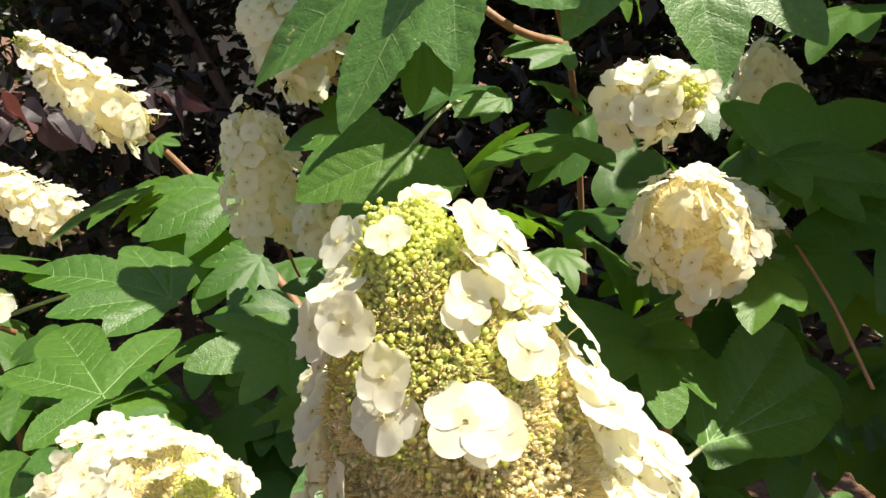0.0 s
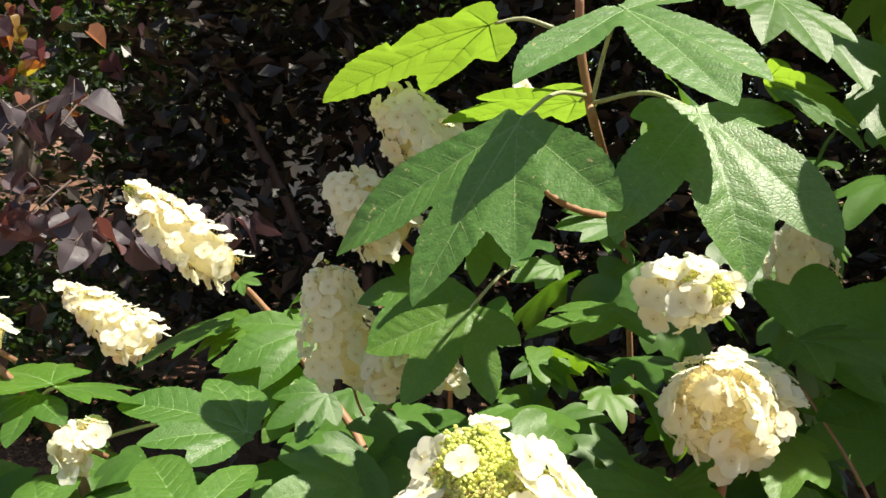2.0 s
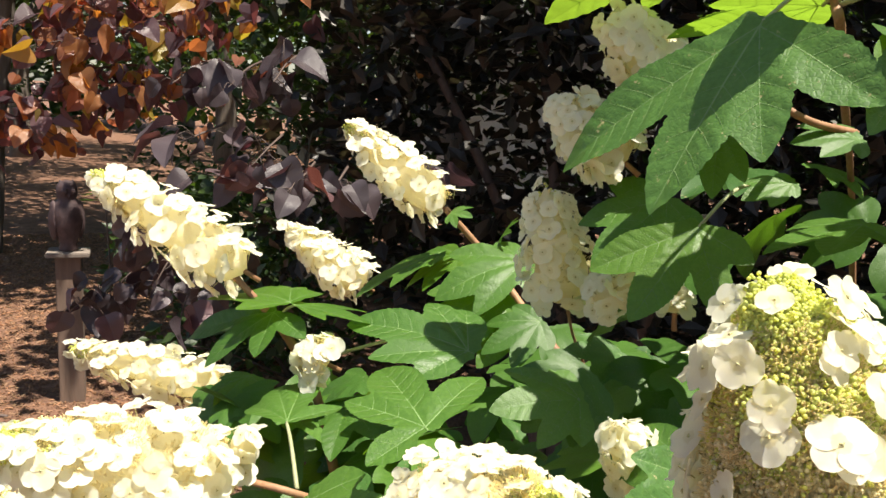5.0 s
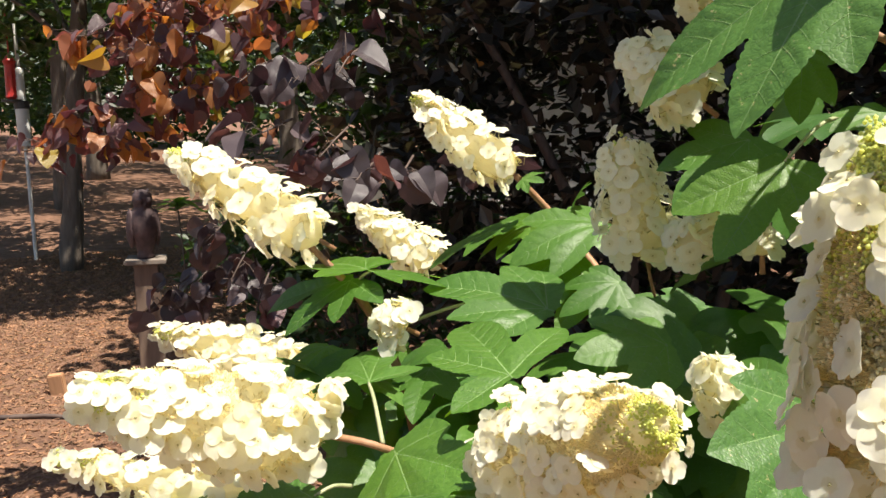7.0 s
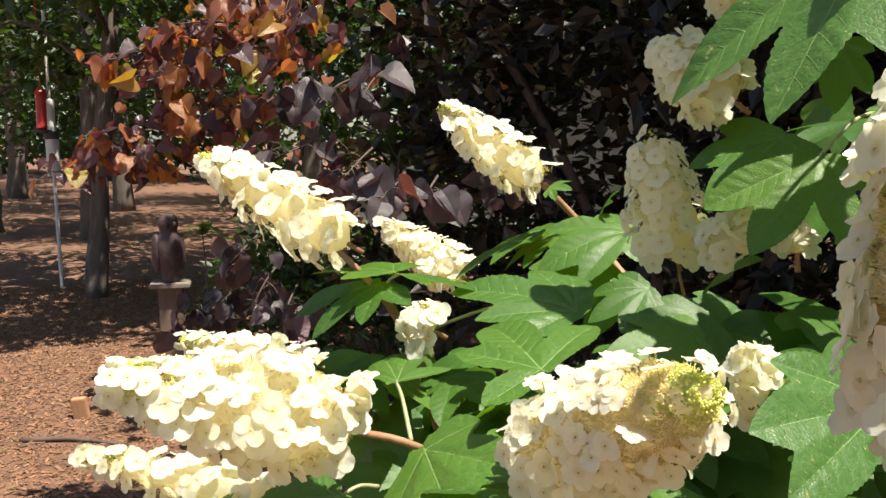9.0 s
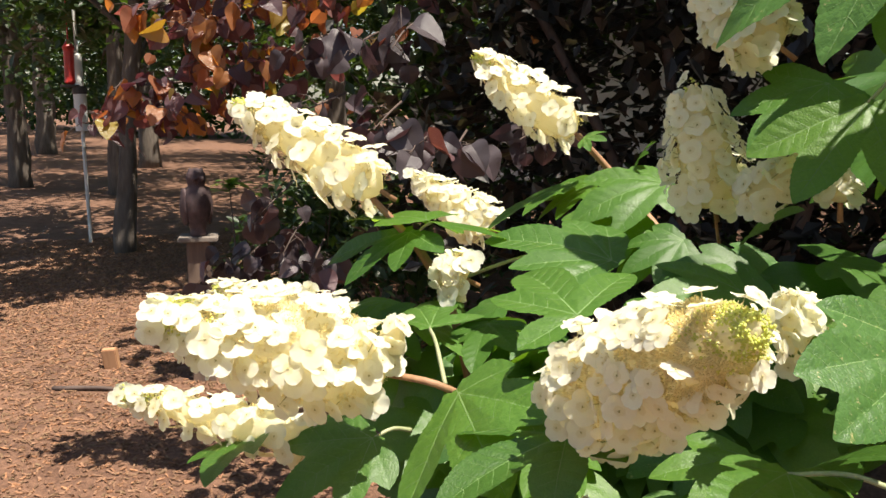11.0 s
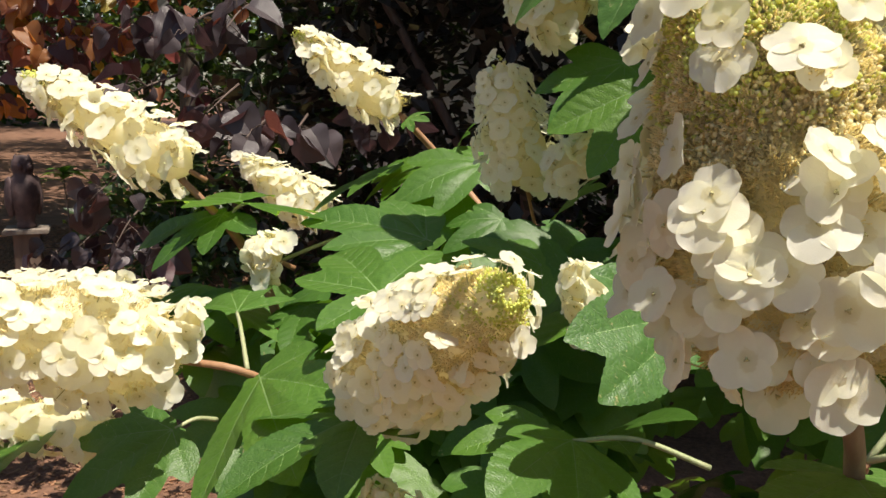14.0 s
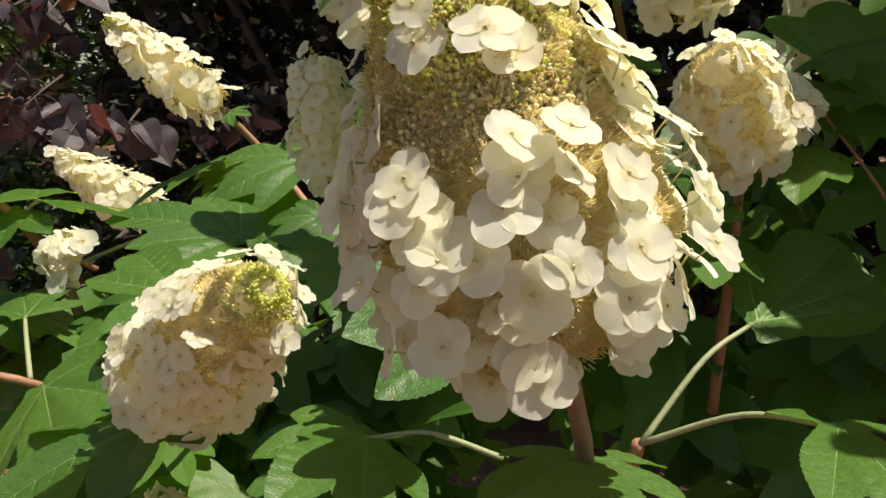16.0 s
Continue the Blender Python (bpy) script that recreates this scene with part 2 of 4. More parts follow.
class OakLeaf:
    """A lobed leaf of length 1: its outline, its quilted relief, its bend and its veins."""

    def __init__(self, seed, droop=0.5, side=0.35, wide=1.0, lobes=None):
        rng = random.Random(seed)
        self.phase, self.droop, self.side = rng.random() * 6, droop, side
        self.warp = [rng.uniform(-0.07, 0.07) for _ in range(4)]
        tips = [(0.0, 1.0)] + [(x * wide * rng.uniform(0.9, 1.1), y * rng.uniform(0.9, 1.1)) for x, y in LOBES] if lobes is None else [(0.0, 1.0), *lobes]
        self.lobes = []
        for x, y in tips:
            a = np.array((0.0, 0.05))
            way = np.array((x, y)) - a
            long = float(np.hypot(*way))
            self.lobes.append((a, way / long, long, (0.18 if x == 0 else 0.083 + 0.08 * long) * rng.uniform(0.92, 1.08)))

    def width(self, s, broad):
        """The half width along a lobe: a neck, a broad middle and a pointed end."""
        k = np.clip(s, 0, 1)
        body = 0.56 + 0.44 * np.sin(np.clip(k / 0.58, 0, 1) * 1.5708) ** 2
        return broad * body * np.clip(1 - np.clip((k - 0.58) / 0.42, 0, 1) ** 1.9, 0, 1) ** 0.85

    def spans(self, x, y):
        """For each lobe, how far along and aside of it the places lie, and how far outside."""
        for a, d, long, broad in self.lobes:
            px, py = x - a[0], y - a[1]
            s, aside = (px * d[0] + py * d[1]) / long, px * d[1] - py * d[0]
            w = self.width(s, broad) * (1 + 0.075 * np.abs((s * long * 22 + self.phase) % 1.0 * 2 - 1) * (s > 0.2))
            out = np.where(s > 1, np.hypot((s - 1) * long, aside), np.where(s < 0, np.hypot(s * long, aside) - 0.5 * broad, np.abs(aside) - w))
            yield s, aside, out, long, broad

    def height(self, x, y):
        """The relief: folded up along the ribs and swollen between the side veins."""
        x, y = np.asarray(x, float), np.asarray(y, float)
        best, z = np.full(x.shape, 9.0), np.zeros(x.shape)
        for s, aside, out, long, broad in self.spans(x, y):
            score = np.abs(aside) + np.where(s < 0, 1.0, 0) + np.where(s > 1.05, 1.0, 0)
            swell = 0.0065 * np.abs(np.sin(3.14159 * (s * long - np.abs(aside) * 0.75) / 0.105)) ** 0.8 * np.clip(np.abs(aside) / 0.03, 0, 1) * (0.6 + 0.4 * np.sin(17 * x + 13 * y + self.phase))
            mine = 0.16 * np.abs(aside) + swell
            z = np.where(score < best, mine, z)
            best = np.minimum(score, best)
        r = np.hypot(x, y)
        th = np.arctan2(x, y)
        return z + 0.05 * np.sin(3 * th + self.phase) * r * r + 0.02 * np.sin(9 * x + 2 * self.phase) * r

    def bent(self, x, y, lift=0.0):
        x, y = np.asarray(x, float), np.asarray(y, float)
        z = self.height(x, y) + lift + self.warp[0] * x + self.warp[1] * x * y * 3 + self.warp[2] * y * y
        k = self.droop
        if abs(k) > 0.01:
            y, z = np.sin(k * y) / k + z * np.sin(k * y) * 0.5, z - (1 - np.cos(k * y)) / k
        k = self.side
        if abs(k) > 0.01:
            x, z = np.sin(k * x) / k, z - (1 - np.cos(k * x)) / k
        return np.stack([x, y, z], -1)

    def blade(self, name, material, fine=84):
        """The blade: the squares of a net inside the outline, cut along it."""
        tips = [(a + d * long) for a, d, long, _ in self.lobes]
        x0, x1 = min(t[0] for t in tips) - 0.14, max(t[0] for t in tips) + 0.14
        y0, y1 = min(min(t[1] for t in tips) - 0.14, -0.16), max(t[1] for t in tips) + 0.04
        step = 1.25 / fine
        nx, ny = int((x1 - x0) / step) + 2, int((y1 - y0) / step) + 2
        gx, gy = np.meshgrid(x0 + step * np.arange(nx), y0 + step * np.arange(ny), indexing="ij")
        total = np.exp(-np.clip((np.hypot(gx, gy - 0.12) - 0.10) / 0.013, -30, 30))
        for s, aside, out, long, broad in self.spans(gx, gy):
            total = total + np.exp(-np.clip(out / 0.013, -30, 30))
        field = np.log(total + 1e-30)
        # the notch where the stalk joins
        field = np.minimum(field, (np.hypot(gx, gy + 0.10) - 0.10) * 60)
        flat, faces, known = [], [], {}

        def node(i, j):
            if (i, j) not in known:
                known[i, j] = len(flat)
                flat.append((gx[i, j], gy[i, j]))
            return known[i, j]

        def cut(a, b):
            key = (a, b) if a < b else (b, a)
            if key not in known:
                (i, j), (k, m) = key
                f = field[i, j] / (field[i, j] - field[k, m])
                known[key] = len(flat)
                flat.append((gx[i, j] + (gx[k, m] - gx[i, j]) * f, gy[i, j] + (gy[k, m] - gy[i, j]) * f))
            return known[key]

        inside = field > 0
        any_in = inside[:-1, :-1] | inside[1:, :-1] | inside[:-1, 1:] | inside[1:, 1:]
        for i, j in zip(*np.nonzero(any_in)):
            ring = ((i, j), (i + 1, j), (i + 1, j + 1), (i, j + 1))
            face = []
            for a, b in zip(ring, ring[1:] + ring[:1]):
                if inside[a]:
                    face.append(node(*a))
                if inside[a] != inside[b]:
                    face.append(cut(a, b))
            if len(face) > 2:
                faces.append(tuple(face))
        p = np.array(flat)
        return mesh_of(name, self.bent(p[:, 0], p[:, 1]).tolist(), faces, material)

    def strip(self, verts, faces, a, b, w0, w1, steps, bow=0.0):
        f = np.linspace(0, 1, steps + 1)
        side = np.array((b[1] - a[1], a[0] - b[0]))
        x = a[0] + (b[0] - a[0]) * f + side[0] * bow * f * (1 - f)
        y = a[1] + (b[1] - a[1]) * f + side[1] * bow * f * (1 - f)
        pts = [Vector(q) for q in self.bent(x, y, 0.0016).tolist()]
        first = len(verts)
        for i, q in enumerate(pts):
            d = pts[min(i + 1, steps)] - pts[max(i - 1, 0)]
            u = Vector((d.y, -d.x, 0)).normalized() * (w0 + (w1 - w0) * i / steps)
            verts += [q - u, q + Vector((0, 0, 0.35 * u.length)), q + u]
        for i in range(steps):
            k = first + 3 * i
            faces += [(k, k + 1, k + 4, k + 3), (k + 1, k + 2, k + 5, k + 4)]

    def veins(self, name, steps=4):
        verts, faces = [], []
        for n, (a, d, long, broad) in enumerate(self.lobes):
            across = np.array((d[1], -d[0]))
            self.strip(verts, faces, a - d * 0.05 * (n == 0), a + d * long * 0.95, 0.0050 if n == 0 else 0.0040, 0.0010, 3 * steps)
            k = 2
            while 0.105 * k < long * 0.85:
                s = 0.105 * k / long
                far = float(self.width(min(1.0, s + 0.10), broad)) * 0.86
                for side in (-1, 1):
                    q = a + d * 0.105 * k
                    self.strip(verts, faces, q, q + across * side * far + d * far * 0.75, 0.0015, 0.0005, steps, 0.12 * side)
                k += 1
        return mesh_of(name, verts, faces, VEIN)


shrub = new("oakleaf_hydrangea")
tagged(shrub, "flowering oakleaf hydrangea shrub with creamy white panicles and lobed green leaves", "shrub")
leaf_count = 0


def leaf(at, tip, face=(0, -0.5, 0.85), droop=0.5, side=0.4, wide=1.0, lobes=None, material=None, stalk=None, label=""):
    """A leaf from its stalk's end to its tip, its upper side towards face; stalk: where the stalk begins."""
    global leaf_count
    leaf_count += 1
    kind = OakLeaf(leaf_count, droop, side, wide, lobes)
    end = kind.bent(0.0, 1.0)
    a, b = Vector(at), Vector(tip)
    y = (b - a)
    x = y.cross(Vector(face)).normalized()
    z = x.cross(y.normalized())
    turn = math.atan2(end[2], end[1])
    size = y.length / math.hypot(end[1], end[2])
    m = Matrix((x, y.normalized(), z)).transposed().to_4x4() @ Matrix.Rotation(-turn, 4, "X") @ Matrix.Scale(size, 4)
    m.translation = a
    blade = under("leaf", kind.blade("leaf", material or LEAF, 84 if lobes else 60), shrub, m, label)
    under("vein", kind.veins("vein"), blade)
    if stalk:
        v, f = [], []
        inv = m.inverted()
        s = Vector(stalk)
        mid = s.lerp(a, 0.55) + Vector((0, 0, 0.10 * (a - s).length))
        tube(v, f, [inv @ q for q in smooth_path([s, mid, a + y.normalized() * 0.004])], 0.0026 / size, 0.0019 / size)
        under("petiole", mesh_of("petiole", v, f, PETIOLE), blade, label="pale green leaf stalk")
    return blade


# ---- flower panicles ----
def floret_mesh(seed):
    """Four broad, rounded, overlapping sepals round a small bead."""
    rng = random.Random(seed)
    verts, faces, picks = [], [], []
    bowl = rng.uniform(-0.10, 0.10)
    for k in range(4):
        a = math.pi / 2 * k + rng.uniform(-0.14, 0.14)
        size, cup, z0, tw = rng.uniform(0.86, 1.06), bowl + rng.uniform(-0.10, 0.10), 0.035 * (k % 2), rng.uniform(-0.10, 0.10)
        broad, wave = rng.uniform(0.50, 0.60), rng.uniform(0, 6)
        first = len(verts)
        nu, nv = 8, 6
        for i in range(nu + 1):
            u = i / nu
            h = broad * max(0.0, 1 - (abs(u - 0.54) / 0.56) ** 2.3) ** 0.5 + 0.02 * (1 - u)
            for j in range(nv + 1):
                s = 2 * j / nv - 1
                y, x = size * (0.03 + 0.97 * u - 0.07 * u * s * s), size * h * s
                z = z0 + cup * u * u + 0.06 * s * s * u + tw * x * u + 0.028 * math.sin(5 * s + wave) * u * u - 0.03 * (1 - abs(s)) * u
                verts.append((x * math.cos(a) - y * math.sin(a), x * math.sin(a) + y * math.cos(a), z))
        for i in range(nu):
            for j in range(nv):
                b = first + i * (nv + 1) + j
                faces.append((b, b + 1, b + nv + 2, b + nv + 1))
                picks.append(0)
    n = len(faces)
    for x, y, r in ((0, 0, 0.055), (0.045, 0.04, 0.03), (-0.05, 0.02, 0.03), (0.0, -0.06, 0.03)):
        first = len(verts)
        for i in range(4):
            for j in range(6):
                p = math.pi * i / 3
                verts.append((x + r * math.sin(p) * math.cos(j * math.pi / 3), y + r * math.sin(p) * math.sin(j * math.pi / 3), 0.06 + r * math.cos(p)))
        for i in range(3):
            for j in range(6):
                b = first + i * 6
                faces.append((b + j, b + (j + 1) % 6, b + 6 + (j + 1) % 6, b + 6 + j))
    tube(verts, faces, [Vector((0, 0, 0.01)), Vector((0.03, 0, -0.35)), Vector((0.0, 0.03, -0.8))], 0.03, 0.03, 4)
    picks += [1] * (len(faces) - n)
    return mesh_of("floret", verts, faces, PETAL, EYELET, picks=picks)


FLORETS = [floret_mesh(s) for s in range(10)]
BALL = bmesh.new()
bmesh.ops.create_icosphere(BALL, subdivisions=1, radius=1)
BALL_V = [v.co.copy() for v in BALL.verts]
BALL_F = [tuple(v.index for v in f.verts) for f in BALL.faces]
BALL.free()


def profile(s, blunt):
    """The half width of a panicle from its base (0) to its tip (1)."""
    return (0.62 + 0.38 * min(1, s / 0.22)) * max(0.0, 1 - max(0, s - 0.25) / 0.80) ** blunt


def rounded(s):
    """Closes the core of a panicle towards its tip."""
    return math.sqrt(max(0.04, 1 - (max(0.0, s - 0.70) / 0.29) ** 2))


def panicle(tip, base, r, count, size, buds=0, stamens=0, greens=0.75, low=0.05, shell=0.68, blunt=0.8, lean=0.25, up=0.22, jitter=0.28, skip=0.0, bare=0.3, cone=0.62, front=(0, -1, 0.2), ball=0.0015, seed=1, label=""):
    """A flower head from base to tip: sterile florets round a core of buds and stamens.
    skip: the share of florets left out on the front above bare; greens: where along the axis the buds turn green."""
    rng = random.Random(seed)
    tip, base = Vector(tip), Vector(base)
    axis = tip - base
    length = axis.length
    d = axis.normalized()
    u = d.orthogonal().normalized()
    v = d.cross(u)
    front = Vector(front).normalized()
    sv, sf = [], []
    tube(sv, sf, [base - d * 0.02, base + axis * 0.5, tip - axis * 0.04], 0.0035, 0.001, 6)
    head = under("panicle", mesh_of("panicle", sv, sf, TWIG), shrub, None, label)
    # the lumpy core of packed fertile flowers, heaped into tufts
    tufts = 0.22 if stamens > 5000 else 0.14

    def lump(s, a):
        way = Vector((math.cos(a) * 3.4, math.sin(a) * 3.4, s * length * 75 + seed))
        return 1 + tufts * noise.noise(way) + 0.4 * tufts * noise.noise(way * 2.3)

    rows, sides = (40, 44) if stamens > 5000 else (19, 22)
    kv, kf = [], []
    for i in range(rows):
        s = 0.02 + 0.95 * i / (rows - 1)
        for k in range(sides):
            a = 6.28319 * k / sides
            q = base + axis * s
            w = r * (shell - (0.015 if s < greens - 0.01 else 0.035)) * rounded(s) * profile(s, blunt) * lump(s, a)
            w *= 1 if 0 < i < rows - 1 else 0.3
            kv.append(q + (u * math.cos(a) + v * math.sin(a)) * w)
    for i in range(rows - 1):
        for k in range(sides):
            kf.append((i * sides + k, i * sides + (k + 1) % sides, (i + 1) * sides + (k + 1) % sides, (i + 1) * sides + k))
    kf += [tuple(range(sides - 1, -1, -1)), tuple(range((rows - 1) * sides, rows * sides))]
    under("flower_core", mesh_of("flower_core", kv, kf, CORE), head, None, "packed tan fertile flowers")
    for i in range(count):
        s = ((i + rng.random() * 0.8) / count) ** 0.85
        a = i * 2.39996 + rng.uniform(-0.3, 0.3)
        out = u * math.cos(a) + v * math.sin(a)
        if skip and s > bare and out.dot(front) > cone and rng.random() < skip:
            continue
        if s > 0.91 and rng.random() < 0.65:
            continue
        w = r * profile(s, blunt) * rng.uniform(0.86, 1.14)
        q = base + axis * s + out * w
        jig = Vector((rng.gauss(0, 1), rng.gauss(0, 1), rng.gauss(0, 1))) * jitter
        n = (out * 0.78 + d * lean + Vector((0, 0, up * (0.45 + 0.8 * s))) + jig).normalized()
        side = Vector((rng.gauss(0, 1), rng.gauss(0, 1), rng.gauss(0, 1)))
        k = size * 0.5 * rng.uniform(0.80, 1.14) * (1 - 0.28 * max(0, s - 0.6) / 0.4)
        under("floret", FLORETS[rng.randrange(10)], head, frame_of(q, side.cross(n), n, k))
    for kind, number, material in (("bud_mass", buds, None), ("stamen_fringe", stamens, STAMEN)):
        if not number:
            continue
        bv, bf, bp = [], [], []
        for i in range(number // 9):
            s = low + (0.97 - low) * rng.random() ** 0.9
            if kind == "stamen_fringe":
                s = rng.random() * 0.86 + 0.04
            a = rng.random() * 6.283
            out = u * math.cos(a) + v * math.sin(a)
            c = base + axis * s + out * r * shell * rounded(s) * profile(s, blunt) * lump(s, a) * rng.uniform(0.97, 1.03)
            green = s + rng.uniform(-0.08, 0.08) > greens
            for k in range(9):
                o = Vector((rng.gauss(0, 1), rng.gauss(0, 1), rng.gauss(0, 1))) * 0.125 * min(size, 0.025)
                o -= out * 0.72 * o.dot(out)
                if kind == "bud_mass":
                    q, rr, first = c + o, ball * rng.uniform(0.7, 1.25), len(bv)
                    bv += [q + b * rr for b in BALL_V]
                    bf += [tuple(first + j for j in f) for f in BALL_F]
                    bp += [0 if green else 1] * len(BALL_F)
                else:
                    way = (out + o * 110 + Vector((0, 0, 0.35))).normalized() * rng.uniform(0.05, 0.13) * min(size, 0.028)
                    e = way.orthogonal().normalized() * 0.009 * size
                    g = way.cross(e).normalized() * 0.009 * size
                    p0, p1, first = c + o * 0.6, c + o * 0.6 + way, len(bv)
                    bv += [p0 + e, p0 - e + g, p0 - g, p1 + e, p1 - e + g, p1 - g]
                    bf += [(first, first + 1, first + 4, first + 3), (first + 1, first + 2, first + 5, first + 4), (first + 2, first, first + 3, first + 5)]
                    first, t = len(bv), 0.011 * size
                    bv += [p1 + Vector((t, 0, 0)), p1 - Vector((t, 0, 0)), p1 + Vector((0, t, 0)), p1 - Vector((0, t, 0)), p1 + Vector((0, 0, t)), p1 - Vector((0, 0, t))]
                    bf += [(first + i, first + j, first + 4) for i, j in ((0, 2), (2, 1), (1, 3), (3, 0))] + [(first + j, first + i, first + 5) for i, j in ((0, 2), (2, 1), (1, 3), (3, 0))]
        mats = (BUD, CREAM_BUD) if kind == "bud_mass" else (STAMEN,)
        ob = under(kind, mesh_of(kind, bv, bf, *mats, picks=bp or None), head, None, "yellow-green unopened flower buds" if kind == "bud_mass" else "tan fringe of fertile stamens")
        tagged(ob, kind="stuff")
    return head


def stem(*points, r0=0.005, r1=0.004):
    v, f = [], []
    tube(v, f, smooth_path(points), r0, r1, 8, 0.25)
    return under("stem", mesh_of("stem", v, f, TWIG), shrub, None, "reddish brown woody flower stem")


# ---- ground ----
MULCH = solid("bark_mulch", (0.075, 0.034, 0.020), (0.24, 0.125, 0.076), 55, 0.95, 1.0, 0.02)
CHIP = leafy("wood_chip", (0.14, 0.064, 0.034), (0.34, 0.195, 0.122), (0.2, 0.1, 0.05), 0.02, 0.85, 60, island=True)
CHIP_ONE = leafy("loose_wood_chip", (0.14, 0.064, 0.034), (0.34, 0.195, 0.122), (0.2, 0.1, 0.05), 0.02, 0.85, 60)


def rolling(x, y):
    return 0.03 * noise.noise(Vector((x * 0.5, y * 0.5, 3))) + 0.012 * noise.noise(Vector((x * 2.3, y * 2.3, 7)))


gv, gf = [], []
lines_x = [-400, -150, -60] + [-30 + 0.5 * i for i in range(48)] + [-6 + 0.12 * i for i in range(60)] + [1.2 + 0.6 * i for i in range(30)] + [60, 150, 400]
lines_y = [-400, -100, -30, -10, -4] + [-2 + 0.14 * i for i in range(60)] + [6.4 + 0.5 * i for i in range(50)] + [60, 150, 400]
for y in lines_y:
    for x in lines_x:
        gv.append((x, y, rolling(x, y)))
w = len(lines_x)
for j in range(len(lines_y) - 1):
    for i in range(w - 1):
        a = j * w + i
        gf.append((a, a + 1, a + w + 1, a + w))
ground = new("ground", mesh_of("ground", gv, gf, MULCH))
tagged(ground, "reddish brown shredded bark mulch covering the garden floor", "ground", kind="structure")


# ---- garden ornaments ----
def lathe(bm, rings, sides=20, ox=0.0, oy=0.0):
    loops = []
    for r, z in rings:
        loops.append([bm.verts.new((ox + r * math.cos(6.28319 * k / sides), oy + r * math.sin(6.28319 * k / sides), z)) for k in range(sides)])
    for a, b in zip(loops, loops[1:]):
        for k in range(sides):
            bm.faces.new((a[k], a[(k + 1) % sides], b[(k + 1) % sides], b[k]))
    bm.faces.new(loops[0][::-1])
    bm.faces.new(loops[-1])


def block(bm, x0, y0, z0, x1, y1, z1, bevel=0.004):
    r = bmesh.ops.create_cube(bm, size=1)
    bmesh.ops.scale(bm, vec=(x1 - x0, y1 - y0, z1 - z0), verts=r["verts"])
    bmesh.ops.translate(bm, vec=((x0 + x1) / 2, (y0 + y1) / 2, (z0 + z1) / 2), verts=r["verts"])
    edges = list({e for v in r["verts"] for e in v.link_edges})
    bmesh.ops.bevel(bm, geom=edges, offset=bevel, segments=2, affect="EDGES")


POST_WOOD = solid("weathered_wood", (0.09, 0.06, 0.045), (0.20, 0.135, 0.10), 30, 0.85, 0.5, 0.004, stretch=(1, 1, 0.12))
PALE_WOOD = solid("grey_board", (0.13, 0.105, 0.085), (0.23, 0.19, 0.16), 30, 0.85, 0.4, 0.003)
OWL = solid("painted_cast_owl", (0.035, 0.021, 0.023), (0.095, 0.058, 0.058), 34, 0.7, 0.6, 0.006)
PVC = solid("grey_plastic_pipe", (0.52, 0.52, 0.51), (0.68, 0.68, 0.66), 12, 0.45, 0.1, 0.001)
IRON = solid("dark_iron", (0.03, 0.028, 0.026), (0.07, 0.06, 0.055), 40, 0.6, 0.2, 0.001)
RED = solid("red_plastic", (0.40, 0.02, 0.02), (0.55, 0.04, 0.03), 20, 0.4, 0.1, 0.001)

OX, OY = -2.80, 2.88
post_stand = new("owl_post")
post_stand.matrix_basis = pose(OX, OY, 0, 0, 0, 40)
tagged(post_stand, "weathered square wooden post with a thin grey board on top", "post")
bm = bmesh.new()
block(bm, -0.052, -0.052, -0.05, 0.052, 0.052, 0.672)
under("post", bm_mesh("post", bm, POST_WOOD), post_stand)
bm = bmesh.new()
block(bm, -0.088, -0.08, 0.672, 0.088, 0.08, 0.692)
under("board", bm_mesh("board", bm, PALE_WOOD), post_stand, label="pale weathered board")
# the cast owl: body, head and tufts in one mesh
bm = bmesh.new()
lathe(bm, [(0.045, 0.0), (0.05, 0.012), (0.042, 0.025), (0.05, 0.05), (0.068, 0.09), (0.078, 0.135), (0.076, 0.175), (0.062, 0.205), (0.046, 0.222), (0.05, 0.235), (0.055, 0.255), (0.05, 0.278), (0.036, 0.293), (0.012, 0.30)], 26)
for s in (-1, 1):
    lathe(bm, [(0.014, 0.270), (0.013, 0.283), (0.008, 0.295), (0.002, 0.303)], 8, ox=0.032 * s, oy=0.0)
    r = bmesh.ops.create_uvsphere(bm, u_segments=16, v_segments=12, radius=1)
    bmesh.ops.scale(bm, vec=(0.022, 0.05, 0.085), verts=r["verts"])
    bmesh.ops.translate(bm, vec=(0.066 * s, 0.012, 0.13), verts=r["verts"])
    r = bmesh.ops.create_uvsphere(bm, u_segments=12, v_segments=8, radius=0.016)
    bmesh.ops.translate(bm, vec=(0.02 * s, -0.045, 0.256), verts=r["verts"])
r = bmesh.ops.create_cone(bm, segments=8, radius1=0.008, radius2=0.001, depth=0.02, cap_ends=True)
bmesh.ops.translate(bm, vec=(0, -0.056, 0.242), verts=r["verts"])
for v in bm.verts:
    if 0.04 < v.co.z < 0.21:
        k = 1 + 0.05 * abs(math.sin(v.co.z * 130)) + 0.03 * math.sin(7 * math.atan2(v.co.y, v.co.x))
        v.co.x, v.co.y = v.co.x * k, v.co.y * k
owl_mesh = bm_mesh("owl_statue", bm, OWL)
owl_mesh.polygons.foreach_set("use_smooth", [True] * len(owl_mesh.polygons))
owl = new("owl_statue", owl_mesh)
owl.matrix_basis = pose(OX, OY, 0.692, 0, 0, 58) @ Matrix.Diagonal((0.80, 0.80, 1.03, 1))
tagged(owl, "dark brown cast owl statue standing on a wooden post", "statue")

